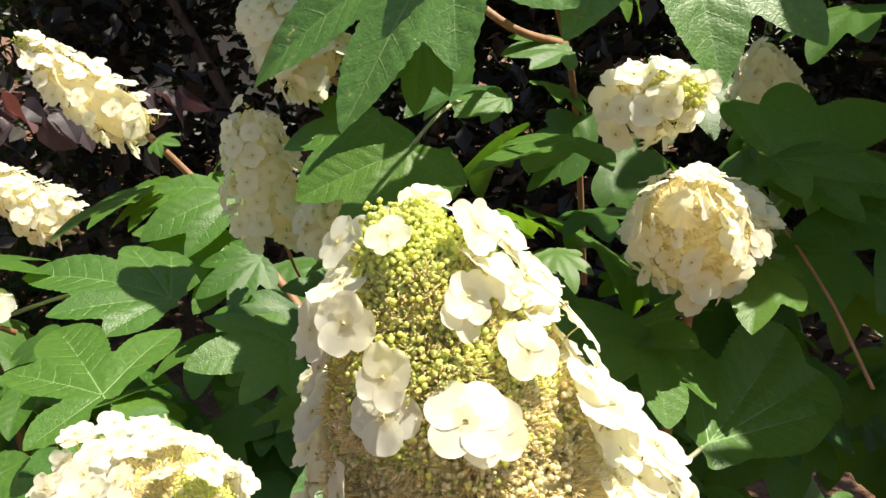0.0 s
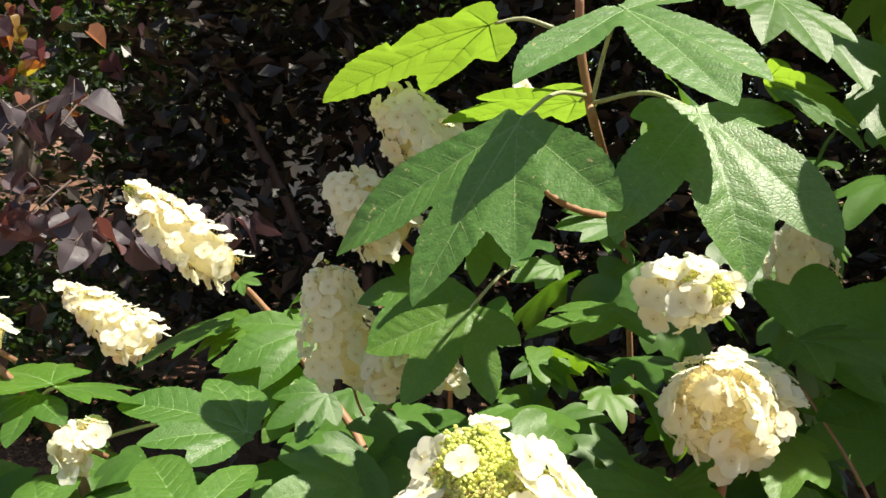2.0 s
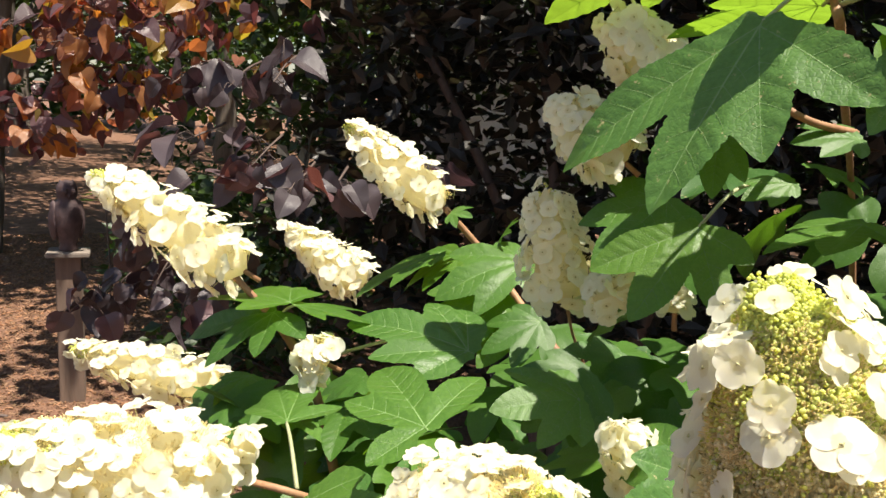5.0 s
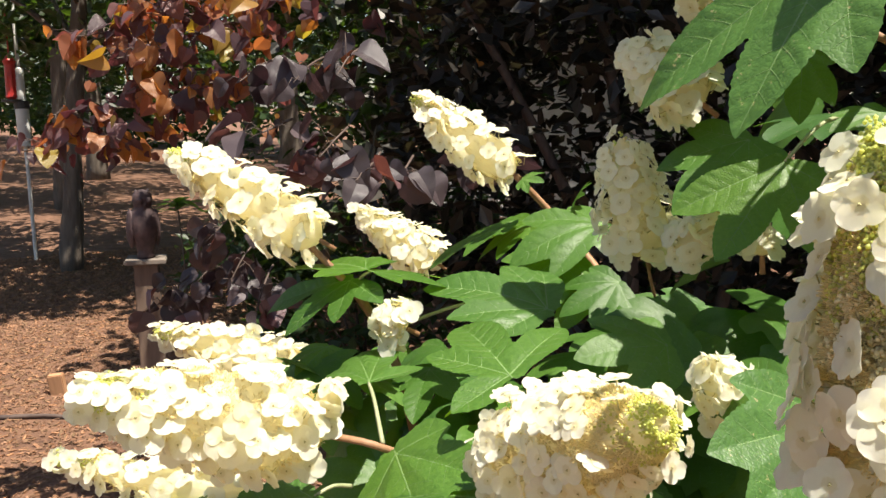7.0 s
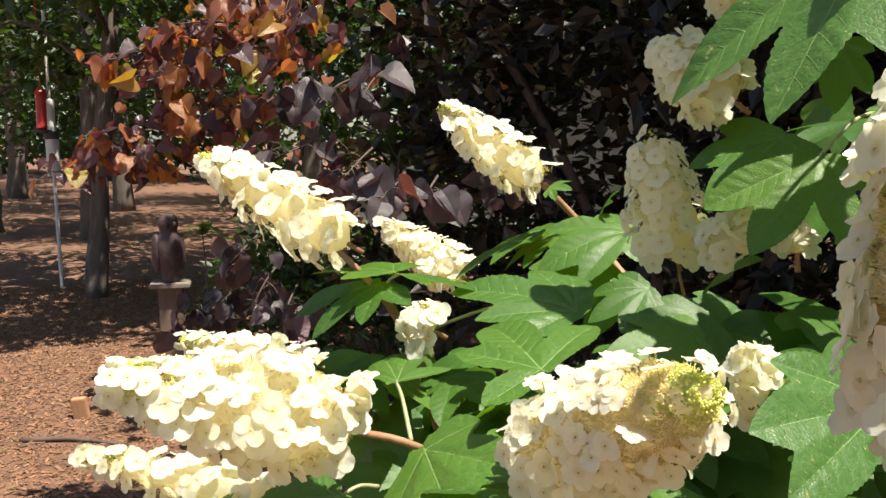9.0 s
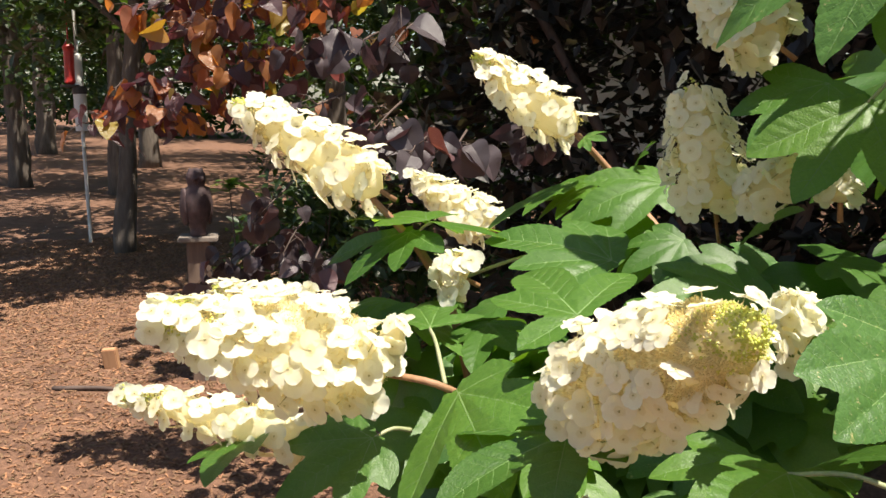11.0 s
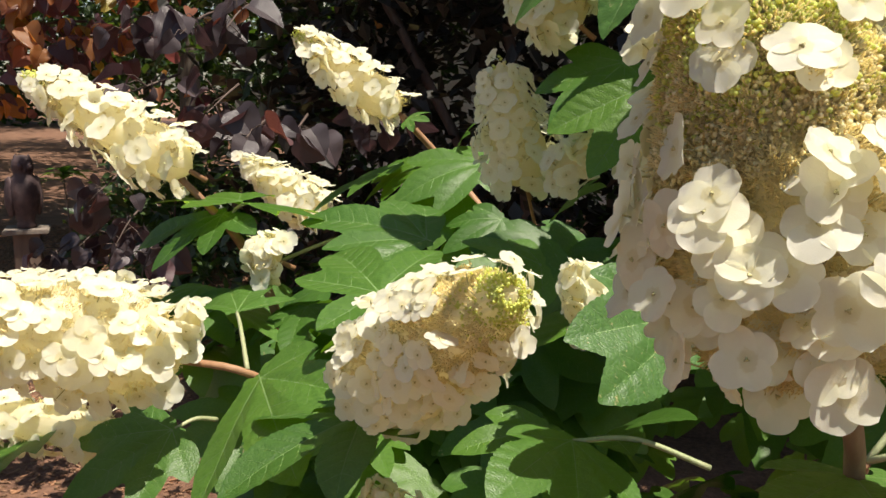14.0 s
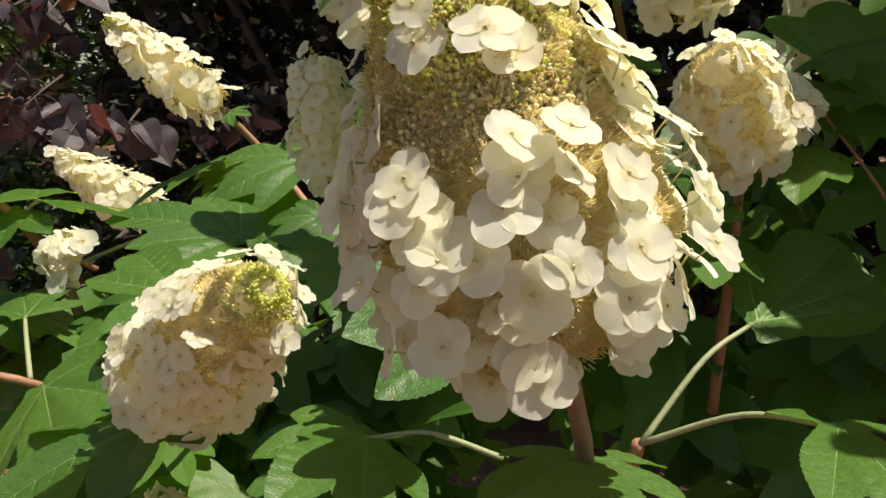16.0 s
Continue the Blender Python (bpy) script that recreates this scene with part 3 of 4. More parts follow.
# an offcut and a stick left on the mulch
OFFCUT = solid("fresh_wood", (0.34, 0.17, 0.085), (0.50, 0.28, 0.15), 40, 0.8, 0.3, 0.002, stretch=(1, 1, 0.2))
bm = bmesh.new()
block(bm, -0.035, -0.02, -0.01, 0.035, 0.02, 0.11)
offcut = new("wood_offcut", bm_mesh("wood_offcut", bm, OFFCUT))
offcut.matrix_basis = pose(-3.30, 2.77, 0, 6, -5, 30)
tagged(offcut, "small reddish wood offcut standing in the mulch", "wood block")
sv, sf = [], []
tube(sv, sf, smooth_path([(-3.28, 2.42, 0.016), (-3.08, 2.52, 0.022), (-2.86, 2.58, 0.016)]), 0.011, 0.007, 7, 0.4)
stick = new("stick", mesh_of("stick", sv, sf, RED_TWIG))
tagged(stick, "thin dark fallen stick lying on the mulch", "stick")

# a small green seedling in the shade behind the post
def seedling(x, y, z, size, seed):
    rng = random.Random(seed)
    thing = new("seedling")
    tagged(thing, "small green seedling with a rosette of narrow leaves", "seedling")
    v, f = [], []
    tube(v, f, smooth_path([(x, y, 0.0), (x + 0.03, y, z * 0.5), (x, y, z)]), 0.006, 0.003, 6)
    under("stem", mesh_of("stem", v, f, RED_TWIG), thing)
    verts = [(w * (1 - abs(2 * u - 0.9) ** 2.2 * 0.95), u, -0.35 * u * u + 0.1 * abs(w)) for u in (0.0, 0.2, 0.45, 0.7, 0.9, 1.0) for w in (-0.16, 0.0, 0.16)]
    me = mesh_of("leaf", verts, [(3 * i + j, 3 * i + j + 1, 3 * i + j + 4, 3 * i + j + 3) for i in range(5) for j in range(2)], LEAF)
    for k in range(16):
        a = k * 2.4
        way = Vector((math.cos(a), math.sin(a), rng.uniform(-0.1, 0.7)))
        under("leaf", me, thing, frame_of((x, y, z - 0.012 * (k // 3)), way, (0, 0, 1), size * rng.uniform(0.7, 1.1)))


seedling(-3.10, 3.42, 0.88, 0.16, 3)

# the feeder pole with its squirrel baffle
feeder = new("feeder_pole")
feeder.matrix_basis = pose(-6.43, 5.19, 0, -3, -4, 0)
tagged(feeder, "metal feeder pole with a grey plastic pipe baffle, leaning slightly", "feeder pole")
bm = bmesh.new()
lathe(bm, [(0.016, -0.05), (0.016, 2.6)], 10)
under("pole", bm_mesh("pole", bm, PVC), feeder)
bm = bmesh.new()
lathe(bm, [(0.050, 1.02), (0.056, 1.02), (0.056, 1.36), (0.050, 1.37), (0.040, 1.37), (0.040, 1.70), (0.034, 1.71)], 18)
under("baffle", bm_mesh("baffle", bm, PVC), feeder, label="grey plastic pipe baffle")
bm = bmesh.new()
lathe(bm, [(0.060, 1.35), (0.064, 1.36), (0.064, 1.41), (0.060, 1.42)], 18)
under("collar", bm_mesh("collar", bm, IRON), feeder, label="black clamp collar")
red_feeder = new("bird_feeder")
red_feeder.matrix_basis = pose(-6.58, 5.22, 1.43)
tagged(red_feeder, "small red tube bird feeder hanging in the shade", "bird feeder")
bm = bmesh.new()
lathe(bm, [(0.03, 0.0), (0.055, 0.02), (0.05, 0.05), (0.045, 0.30), (0.055, 0.33), (0.02, 0.38), (0.006, 0.40), (0.006, 1.6)], 14)
under("tube", bm_mesh("tube", bm, RED), red_feeder)
bm = bmesh.new()
lathe(bm, [(0.02, -0.03), (0.09, -0.02), (0.09, 0.0), (0.02, 0.004)], 14)
under("tray", bm_mesh("tray", bm, IRON), red_feeder, label="dark round seed tray")


# ---- shed with pale siding behind the trees ----
SIDING = solid("pale_siding", (0.62, 0.63, 0.64), (0.74, 0.75, 0.75), 6, 0.6, 0.1, 0.002)
ROOF = solid("shingle_roof", (0.05, 0.05, 0.055), (0.12, 0.12, 0.125), 14, 0.9, 0.4, 0.01)
shed = new("garden_shed")
shed.matrix_basis = pose(-2.6, 9.6, 0, 0, 0, 12)
tagged(shed, "pale grey shed with lap siding seen through dark foliage", "shed")
bm = bmesh.new()
block(bm, -1.7, 0, -0.1, 1.7, 2.4, 2.3, 0.01)
under("wall", bm_mesh("wall", bm, SIDING), shed)
bm = bmesh.new()
va = [bm.verts.new(p) for p in ((-1.9, -0.25, 2.26), (1.9, -0.25, 2.26), (1.9, 1.2, 3.2), (-1.9, 1.2, 3.2), (-1.9, 2.65, 2.26), (1.9, 2.65, 2.26))]
bm.faces.new((va[0], va[1], va[2], va[3]))
bm.faces.new((va[3], va[2], va[5], va[4]))
r = bmesh.ops.solidify(bm, geom=bm.faces[:], thickness=0.08)
under("roof", bm_mesh("roof", bm, ROOF), shed, label="dark shingle roof")
bm = bmesh.new()
block(bm, -1.7, -0.022, 0, 1.7, -0.002, 0.112, 0.004)
lap = bm_mesh("siding_board", bm, SIDING)
for i in range(19):
    under("siding_board", lap, shed, pose(0, 0, 0.02 + 0.12 * i, -3))


# ---- woods ----
def scatter_leaves(verts, faces, centre, spread, number, size, rng, flat=0.0):
    """Adds a clump of small pointed leaves."""
    for _ in range(number):
        while True:
            o = Vector((rng.uniform(-1, 1), rng.uniform(-1, 1), rng.uniform(-1, 1)))
            if o.length < 1:
                break
        q = Vector(centre) + Vector((o.x * spread[0], o.y * spread[1], o.z * spread[2]))
        y = Vector((rng.gauss(0, 1), rng.gauss(0, 1), rng.gauss(-0.4, 0.6))).normalized()
        n = Vector((rng.gauss(0, 0.6), rng.gauss(0, 0.6), 1 if rng.random() > flat else -1))
        x = y.cross(n)
        x = x.normalized() if x.length > 0.01 else y.orthogonal().normalized()
        z = x.cross(y)
        s = size * rng.uniform(0.6, 1.3)
        b = len(verts)
        verts += [q, q + y * s * 0.45 + x * s * 0.30 + z * s * 0.06, q + y * s, q + y * s * 0.45 - x * s * 0.30 + z * s * 0.06, q + y * s * 0.5]
        faces += [(b, b + 1, b + 4), (b + 1, b + 2, b + 4), (b + 2, b + 3, b + 4), (b + 3, b, b + 4)]


def tree(x, y, height, girth, crown, low, number, size, seed, lean=(0, 0), label="", material=None):
    """A trunk with limbs and an uneven crown of leaf clumps."""
    rng = random.Random(seed)
    thing = new("tree")
    tagged(thing, label or "tall shaded woodland tree with a grey trunk and dark green crown", "tree")
    v, f = [], []
    top = Vector((x + lean[0], y + lean[1], height * 0.8))
    path = smooth_path([(x, y, -0.1), (x + 0.3 * lean[0], y + 0.3 * lean[1], height * 0.28), top], 8)
    tube(v, f, path, girth, girth * 0.35, 14, 0.5)
    under("trunk", mesh_of("trunk", v, f, BARK), thing)
    cv, cf = [], []
    for i in range(15):
        v, f = [], []
        q = path[int(len(path) * rng.uniform(0.42, 0.98))]
        a, reach = i * 2.4 + rng.random(), crown * rng.uniform(0.45, 1.0)
        end = q + Vector((math.cos(a) * reach, math.sin(a) * reach, rng.uniform(-0.1, 0.5) * crown))
        end.z = max(end.z, low + rng.random() * 0.5)
        tube(v, f, smooth_path([q, q.lerp(end, 0.5) + Vector((0, 0, 0.12 * crown)), end], 4), girth * 0.28, 0.012, 6, 0.3)
        under("limb", mesh_of("limb", v, f, BARK), thing)
        for k in range(4):
            c = end + Vector((rng.gauss(0, 1), rng.gauss(0, 1), rng.gauss(0, 0.8))) * crown * 0.24
            c.z = max(c.z, low)
            sp = crown * rng.uniform(0.16, 0.36)
            scatter_leaves(cv, cf, c, (sp, sp, sp * 0.7), number // 60, size, rng)
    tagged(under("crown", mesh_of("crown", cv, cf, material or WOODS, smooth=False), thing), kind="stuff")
    return thing


tree(-5.72, 4.95, 6.5, 0.09, 2.3, 2.1, 8000, 0.13, 1, (0.35, 0.5), "slim garden tree with a straight grey-brown trunk")
# Added tree hidden behind the redbud; its crown shades the ground by the post.
tree(-1.5, 5.5, 6.5, 0.12, 2.3, 2.7, 14000, 0.13, 21, (-2.2, -0.9))
tree(-9.3, 8.0, 7.0, 0.14, 2.4, 1.3, 7000, 0.13, 2, (0.3, 0))
tree(-11.4, 8.0, 8.0, 0.16, 2.6, 1.6, 6000, 0.14, 3)
tree(-4.3, 8.2, 8.0, 0.16, 2.6, 1.5, 6000, 0.14, 4)
tree(-12.5, 11.5, 9.0, 0.2, 3.2, 1.8, 6000, 0.17, 5)
tree(-17.5, 13.0, 11.0, 0.22, 3.6, 1.5, 6000, 0.2, 6)
tree(-9.5, 13.5, 10.0, 0.22, 3.4, 1.2, 6000, 0.2, 7)
tree(-23.0, 20.0, 12.0, 0.25, 4.5, 0.9, 7000, 0.26, 8)
tree(-17.0, 22.0, 12.0, 0.25, 4.5, 0.9, 7000, 0.26, 9)
tree(-30.0, 19.0, 12.0, 0.25, 4.5, 0.9, 7000, 0.26, 10)
tree(1.5, 6.6, 8.0, 0.18, 2.6, 1.0, 6000, 0.14, 11)
tree(-0.7, 7.4, 7.5, 0.15, 2.2, 2.2, 4500, 0.14, 12)
tree(4.6, 5.4, 8.0, 0.18, 2.6, 0.8, 6000, 0.14, 13)
tree(-1.0, 13.5, 9.0, 0.2, 3.4, 0.6, 6000, 0.2, 14)
tree(4.5, 11.0, 9.0, 0.2, 3.4, 0.6, 6000, 0.2, 15)

# a dark evergreen thicket between the redbud and the shed
rng = random.Random(41)
tv, tf = [], []
for i in range(520):
    c = (rng.uniform(-3.6, 4.5), rng.uniform(5.2, 6.4), rng.uniform(0.1, 3.4))
    if -2.6 < c[0] < -1.4 and 0.8 < c[2] < 1.8 and rng.random() < 0.75:
        continue
    scatter_leaves(tv, tf, c, (0.4, 0.3, 0.35), 34, 0.12, rng)
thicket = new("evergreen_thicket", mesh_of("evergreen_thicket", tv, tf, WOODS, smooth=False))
tagged(thicket, "dense dark green thicket standing in deep shade", "thicket", kind="stuff")

# low shaded shrubs on the ground behind the post
for x, y, wide, tall, seed in ((-2.75, 3.75, 0.45, 0.95, 51), (-2.1, 3.6, 0.5, 1.0, 52), (-3.5, 4.7, 0.5, 0.8, 53), (-4.3, 6.1, 0.6, 0.9, 54)):
    rng = random.Random(seed)
    thing = new("low_shrub")
    tagged(thing, "low dark green shrub growing in deep shade", "shrub", group="low shrubs behind the post")
    lv, lf, wv, wf = [], [], [], []
    for k in range(26):
        c = Vector((x + rng.gauss(0, 0.45) * wide, y + rng.gauss(0, 0.4) * wide, tall * rng.uniform(0.12, 0.95)))
        scatter_leaves(lv, lf, c, (0.16, 0.16, 0.13), 34, 0.085, rng)
        if k < 9:
            tube(wv, wf, smooth_path([(x, y, 0.0), ((x + c.x) / 2, (y + c.y) / 2, c.z * 0.6), c]), 0.008, 0.003, 5)
    under("stem", mesh_of("stem", wv, wf, RED_TWIG), thing)
    tagged(under("foliage", mesh_of("foliage", lv, lf, WOODS, smooth=False), thing), kind="stuff")

# low dark undergrowth closes the woods
rng = random.Random(77)
uv, uf = [], []
for i in range(150):
    a = i / 149
    x = -42 + 56 * a
    y = 27 - 14 * a + rng.uniform(-1.5, 1.5)
    scatter_leaves(uv, uf, (x, y, rng.uniform(0.4, 5.0)), (1.6, 1.0, 1.3), 120, 0.42, rng)
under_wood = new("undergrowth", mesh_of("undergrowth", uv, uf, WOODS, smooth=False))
tagged(under_wood, "dense dark green undergrowth along the edge of the woods", "undergrowth", kind="stuff")


# ---- redbud ----
def heart_mesh(seed, material):
    rng = random.Random(seed)
    n, verts, faces = 22, [], []
    fold, droop = rng.uniform(0.10, 0.75), rng.uniform(0.1, 1.1)
    twist = rng.uniform(-0.5, 0.5)
    rows = []
    for i in range(n + 1):
        a = math.pi * i / n
        x = 0.56 * math.sin(a) ** 0.85 * (1 + 0.12 * math.sin(2 * a))
        y = 0.44 - 0.58 * math.cos(a) - 0.16 * math.exp(-(a / 0.32) ** 2) * -1.0
        y += 0.14 * math.exp(-((math.pi - a) / 0.22) ** 2)
        rows.append((x, y))
    for s in (-1, 1):
        first = len(verts)
        for x, y in rows:
            for j in range(4):
                k = j / 3
                xx, yy = s * x * k, 0.5 + (y - 0.5) * (0.985 + 0.015 * k) if j else y
                z = fold * abs(xx) - 0.5 * droop * yy * yy + 0.08 * math.sin(8 * yy + seed) * abs(xx) + twist * xx * yy
                verts.append((xx, yy, z))
        for i in range(n):
            for j in range(3):
                b = first + i * 4 + j
                q = (b, b + 1, b + 5, b + 4)
                faces.append(q if s < 0 else q[::-1])
    return mesh_of("redbud_leaf", verts, faces, material)


HEARTS = [heart_mesh(s, PURPLE) for s in range(10)]
OLD_HEARTS = [heart_mesh(s + 10, PURPLE_GREY) for s in range(10)]


def scatter_hearts(verts, faces, centre, spread, number, size):
    """Adds hanging heart-shaped leaves."""
    for _ in range(number):
        q = Vector(centre) + Vector((rng.gauss(0, 0.5) * spread[0], rng.gauss(0, 0.5) * spread[1], rng.gauss(0, 0.5) * spread[2]))
        way = Vector((rng.gauss(-0.2, 0.6), rng.gauss(-0.1, 0.6), -1.0))
        m = frame_of(q, way, (rng.gauss(0.15, 1.1), rng.gauss(-0.4, 0.9), rng.gauss(0.7, 0.6)), size * rng.uniform(0.45, 1.2))
        fold, curl = rng.uniform(0.1, 0.9), rng.uniform(0.1, 1.0)
        b = len(verts)
        for x, y in ((0, 0.02), (0, 0.5), (0, 1.05), (0.26, -0.10), (0.52, 0.12), (0.55, 0.42), (0.34, 0.76), (-0.26, -0.10), (-0.52, 0.12), (-0.55, 0.42), (-0.34, 0.76)):
            verts.append(m @ Vector((x, y, fold * abs(x) - 0.5 * curl * y * y)))
        faces += [(b, b + 3, b + 4, b + 1), (b + 1, b + 4, b + 5), (b + 1, b + 5, b + 6, b + 2), (b + 1, b + 8, b + 7, b), (b + 9, b + 8, b + 1), (b + 2, b + 10, b + 9, b + 1)]


redbud = new("redbud_tree")
tagged(redbud, "purple-leaved redbud tree with heart-shaped maroon and orange leaves", "tree")
rng = random.Random(5)
bv, bf = [], []
hv, hf = [], []


def redbud_branch(points, number, size, hearts):
    """A hanging branch with leaves along its outer part."""
    path = smooth_path(points, 7)
    tube(bv, bf, path[int(0.42 * len(path)):], 0.004, 0.0015, 6, 0.3)
    for i in range(number):
        s = 0.55 + 0.45 * (i + rng.random()) / number
        q = path[min(int(s * (len(path) - 1)), len(path) - 2)]
        side = Vector((rng.gauss(0, 1), rng.gauss(0, 1), rng.gauss(-0.2, 0.5)))
        e = q + side.normalized() * rng.uniform(0.02, 0.10)
        tube(bv, bf, [q, q.lerp(e, 0.5) + Vector((0, 0, 0.012)), e], 0.0016, 0.0010, 4)
        way = (side * 0.75 + Vector((-0.1, -0.1, -0.8))).normalized()
        face = Vector((rng.gauss(0.15, 1.0), rng.gauss(-0.5, 0.8), rng.gauss(0.7, 0.6)))
        under("redbud_leaf", hearts[rng.randrange(10)], redbud, frame_of(e, way, face, size * rng.uniform(0.5, 1.2)))


for kind, tip, mid, root in (
        ("warm", (-2.13, 1.95, 1.57), (-2.01, 2.15, 1.60), (-1.86, 2.60, 1.59)),
        ("warm", (-1.98, 2.00, 1.66), (-1.87, 2.20, 1.70), (-1.88, 2.70, 1.72)),
        ("warm", (-1.81, 2.00, 1.79), (-1.75, 2.20, 1.83), (-1.82, 2.70, 1.84)),
        ("warm", (-1.69, 2.05, 1.71), (-1.68, 2.25, 1.80), (-1.73, 2.70, 1.80)),
        ("warm", (-1.97, 1.95, 1.50), (-1.90, 2.15, 1.54), (-1.81, 2.60, 1.55)),
        ("warm", (-1.95, 2.00, 1.41), (-1.88, 2.20, 1.48), (-1.83, 2.70, 1.48)),
        ("warm", (-2.20, 1.92, 1.34), (-2.13, 2.10, 1.36), (-2.04, 2.50, 1.39)),
        ("warm", (-2.29, 1.90, 1.23), (-2.23, 2.10, 1.27), (-2.10, 2.50, 1.31)),
        ("warm", (-2.07, 1.98, 1.27), (-2.06, 2.15, 1.31), (-2.02, 2.50, 1.35)),
        ("warm", (-1.82, 2.02, 1.39), (-1.79, 2.20, 1.44), (-1.77, 2.60, 1.45)),
        ("warm", (-1.74, 2.05, 1.56), (-1.75, 2.25, 1.62), (-1.73, 2.70, 1.62)),
        ("warm", (-1.59, 2.10, 1.64), (-1.61, 2.30, 1.72), (-1.63, 2.70, 1.75)),
        ("warm", (-1.91, 2.05, 1.64), (-1.87, 2.25, 1.65), (-1.83, 2.70, 1.66)),
        ("grey", (-1.54, 2.00, 1.43), (-1.57, 2.20, 1.50), (-1.62, 2.60, 1.56)),
        ("grey", (-1.39, 2.05, 1.43), (-1.44, 2.25, 1.50), (-1.46, 2.60, 1.58)),
        ("grey", (-1.28, 2.10, 1.45), (-1.33, 2.30, 1.53), (-1.36, 2.70, 1.62)),
        ("grey", (-1.47, 1.95, 1.28), (-1.46, 2.10, 1.32), (-1.52, 2.50, 1.40)),
        ("grey", (-1.28, 2.00, 1.23), (-1.30, 2.15, 1.29), (-1.34, 2.50, 1.42)),
        ("grey", (-1.17, 2.00, 1.17), (-1.19, 2.15, 1.22), (-1.26, 2.50, 1.35)),
        ("grey", (-1.08, 2.05, 1.16), (-1.11, 2.20, 1.21), (-1.16, 2.50, 1.35)),
        ("grey", (-1.47, 2.10, 1.17), (-1.43, 2.20, 1.23), (-1.47, 2.50, 1.35)),
        ("dark", (-1.73, 2.05, 0.96), (-1.74, 2.20, 1.03), (-1.78, 2.50, 1.15)),
        ("dark", (-1.97, 2.05, 0.72), (-1.94, 2.20, 0.81), (-1.93, 2.50, 0.94)),
        ("dark", (-1.55, 2.05, 0.77), (-1.61, 2.20, 0.85), (-1.69, 2.50, 1.00)),
        ("dark", (-1.92, 2.15, 0.76), (-1.88, 2.30, 0.86), (-1.88, 2.60, 0.98)),
        ("dark", (-1.77, 2.20, 0.80), (-1.76, 2.30, 0.90), (-1.78, 2.60, 1.02)),
        ("dark", (-0.98, 2.30, 1.20), (-0.97, 2.45, 1.24), (-0.95, 2.70, 1.35))):
    size, number, hearts = {"warm": (0.055, 19, HEARTS), "grey": (0.078, 7, OLD_HEARTS), "dark": (0.072, 9, OLD_HEARTS)}[kind]
    redbud_branch((root, mid, tip), number, size, hearts)
    for k in range(4 if kind == "warm" else 0):
        c = Vector(mid).lerp(Vector(tip), rng.uniform(-0.3, 0.8)) + Vector((0.02, 0.08, -0.02))
        scatter_hearts(hv, hf, c, (0.16, 0.16, 0.10), 4, 0.046)
for root, end in (((-0.6, 3.0, 0.0), (-0.9, 2.9, 2.6)), ((-0.55, 3.05, 0.0), (0.1, 3.2, 2.8)), ((-0.65, 3.0, 0.0), (-1.3, 2.8, 1.9))):
    tube(bv, bf, smooth_path([root, ((root[0] * 2 + end[0]) / 3 + 0.05, root[1], 0.9), end], 8), 0.035, 0.012, 9, 0.4)
under("branch", mesh_of("branch", bv, bf, RED_TWIG), redbud)
for i in range(16):
    s = rng.random() ** 1.5
    c = Vector((-1.85, 2.35, 0)).lerp(Vector((-1.5, 2.45, 0)), s) + Vector((0, rng.uniform(0, 0.25), rng.uniform(1.35, 2.1)))
    scatter_hearts(hv, hf, c, (0.3, 0.2, 0.25), 4, 0.05)
    for k in range(2):
        q = c + Vector((rng.gauss(0, 0.14), rng.gauss(0, 0.1), rng.gauss(0, 0.12)))
        way = Vector((rng.gauss(-0.1, 0.5), rng.gauss(-0.1, 0.5), -1.0))
        face = Vector((rng.gauss(0.15, 0.9), rng.gauss(-0.5, 0.7), rng.gauss(0.7, 0.6)))
        under("redbud_leaf", OLD_HEARTS[rng.randrange(10)] if c.z < 1.4 else HEARTS[rng.randrange(10)], redbud, frame_of(q, way, face, 0.062 * rng.uniform(0.6, 1.15)))
tagged(under("leaf_mass", mesh_of("leaf_mass", hv, hf, PURPLE_ISLE, smooth=False), redbud, label="hanging maroon, grey-purple and orange heart-shaped leaves"), kind="stuff")
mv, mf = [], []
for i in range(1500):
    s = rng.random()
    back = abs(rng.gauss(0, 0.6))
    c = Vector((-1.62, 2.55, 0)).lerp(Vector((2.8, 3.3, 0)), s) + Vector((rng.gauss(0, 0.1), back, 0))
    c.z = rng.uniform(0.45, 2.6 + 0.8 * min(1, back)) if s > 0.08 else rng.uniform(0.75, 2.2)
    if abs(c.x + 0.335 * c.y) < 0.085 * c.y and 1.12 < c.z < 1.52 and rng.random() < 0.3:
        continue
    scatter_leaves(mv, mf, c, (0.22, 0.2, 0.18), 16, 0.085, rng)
# Added clumps, out of view overhead, that keep sun off the foliage below.
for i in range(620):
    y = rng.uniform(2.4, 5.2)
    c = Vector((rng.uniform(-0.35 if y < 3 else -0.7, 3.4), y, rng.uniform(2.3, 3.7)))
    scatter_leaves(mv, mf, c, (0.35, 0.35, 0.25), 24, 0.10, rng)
tagged(under("foliage", mesh_of("foliage", mv, mf, PURPLE_SHADED, smooth=False), redbud, label="inner redbud foliage with shade put into its near-black colour, plus unseen clumps overhead"), kind="stuff")


# ---- inner leaves of the shrub, with unseen ones added overhead for shade ----
FILL = []
for s in range(7):
    kind = OakLeaf(900 + s, 0.4 + 0.08 * s, 0.4, 1.0)
    FILL.append((kind.blade("leaf", LEAF if s else LEAF_WORN, 30), kind.veins("vein", 1)))


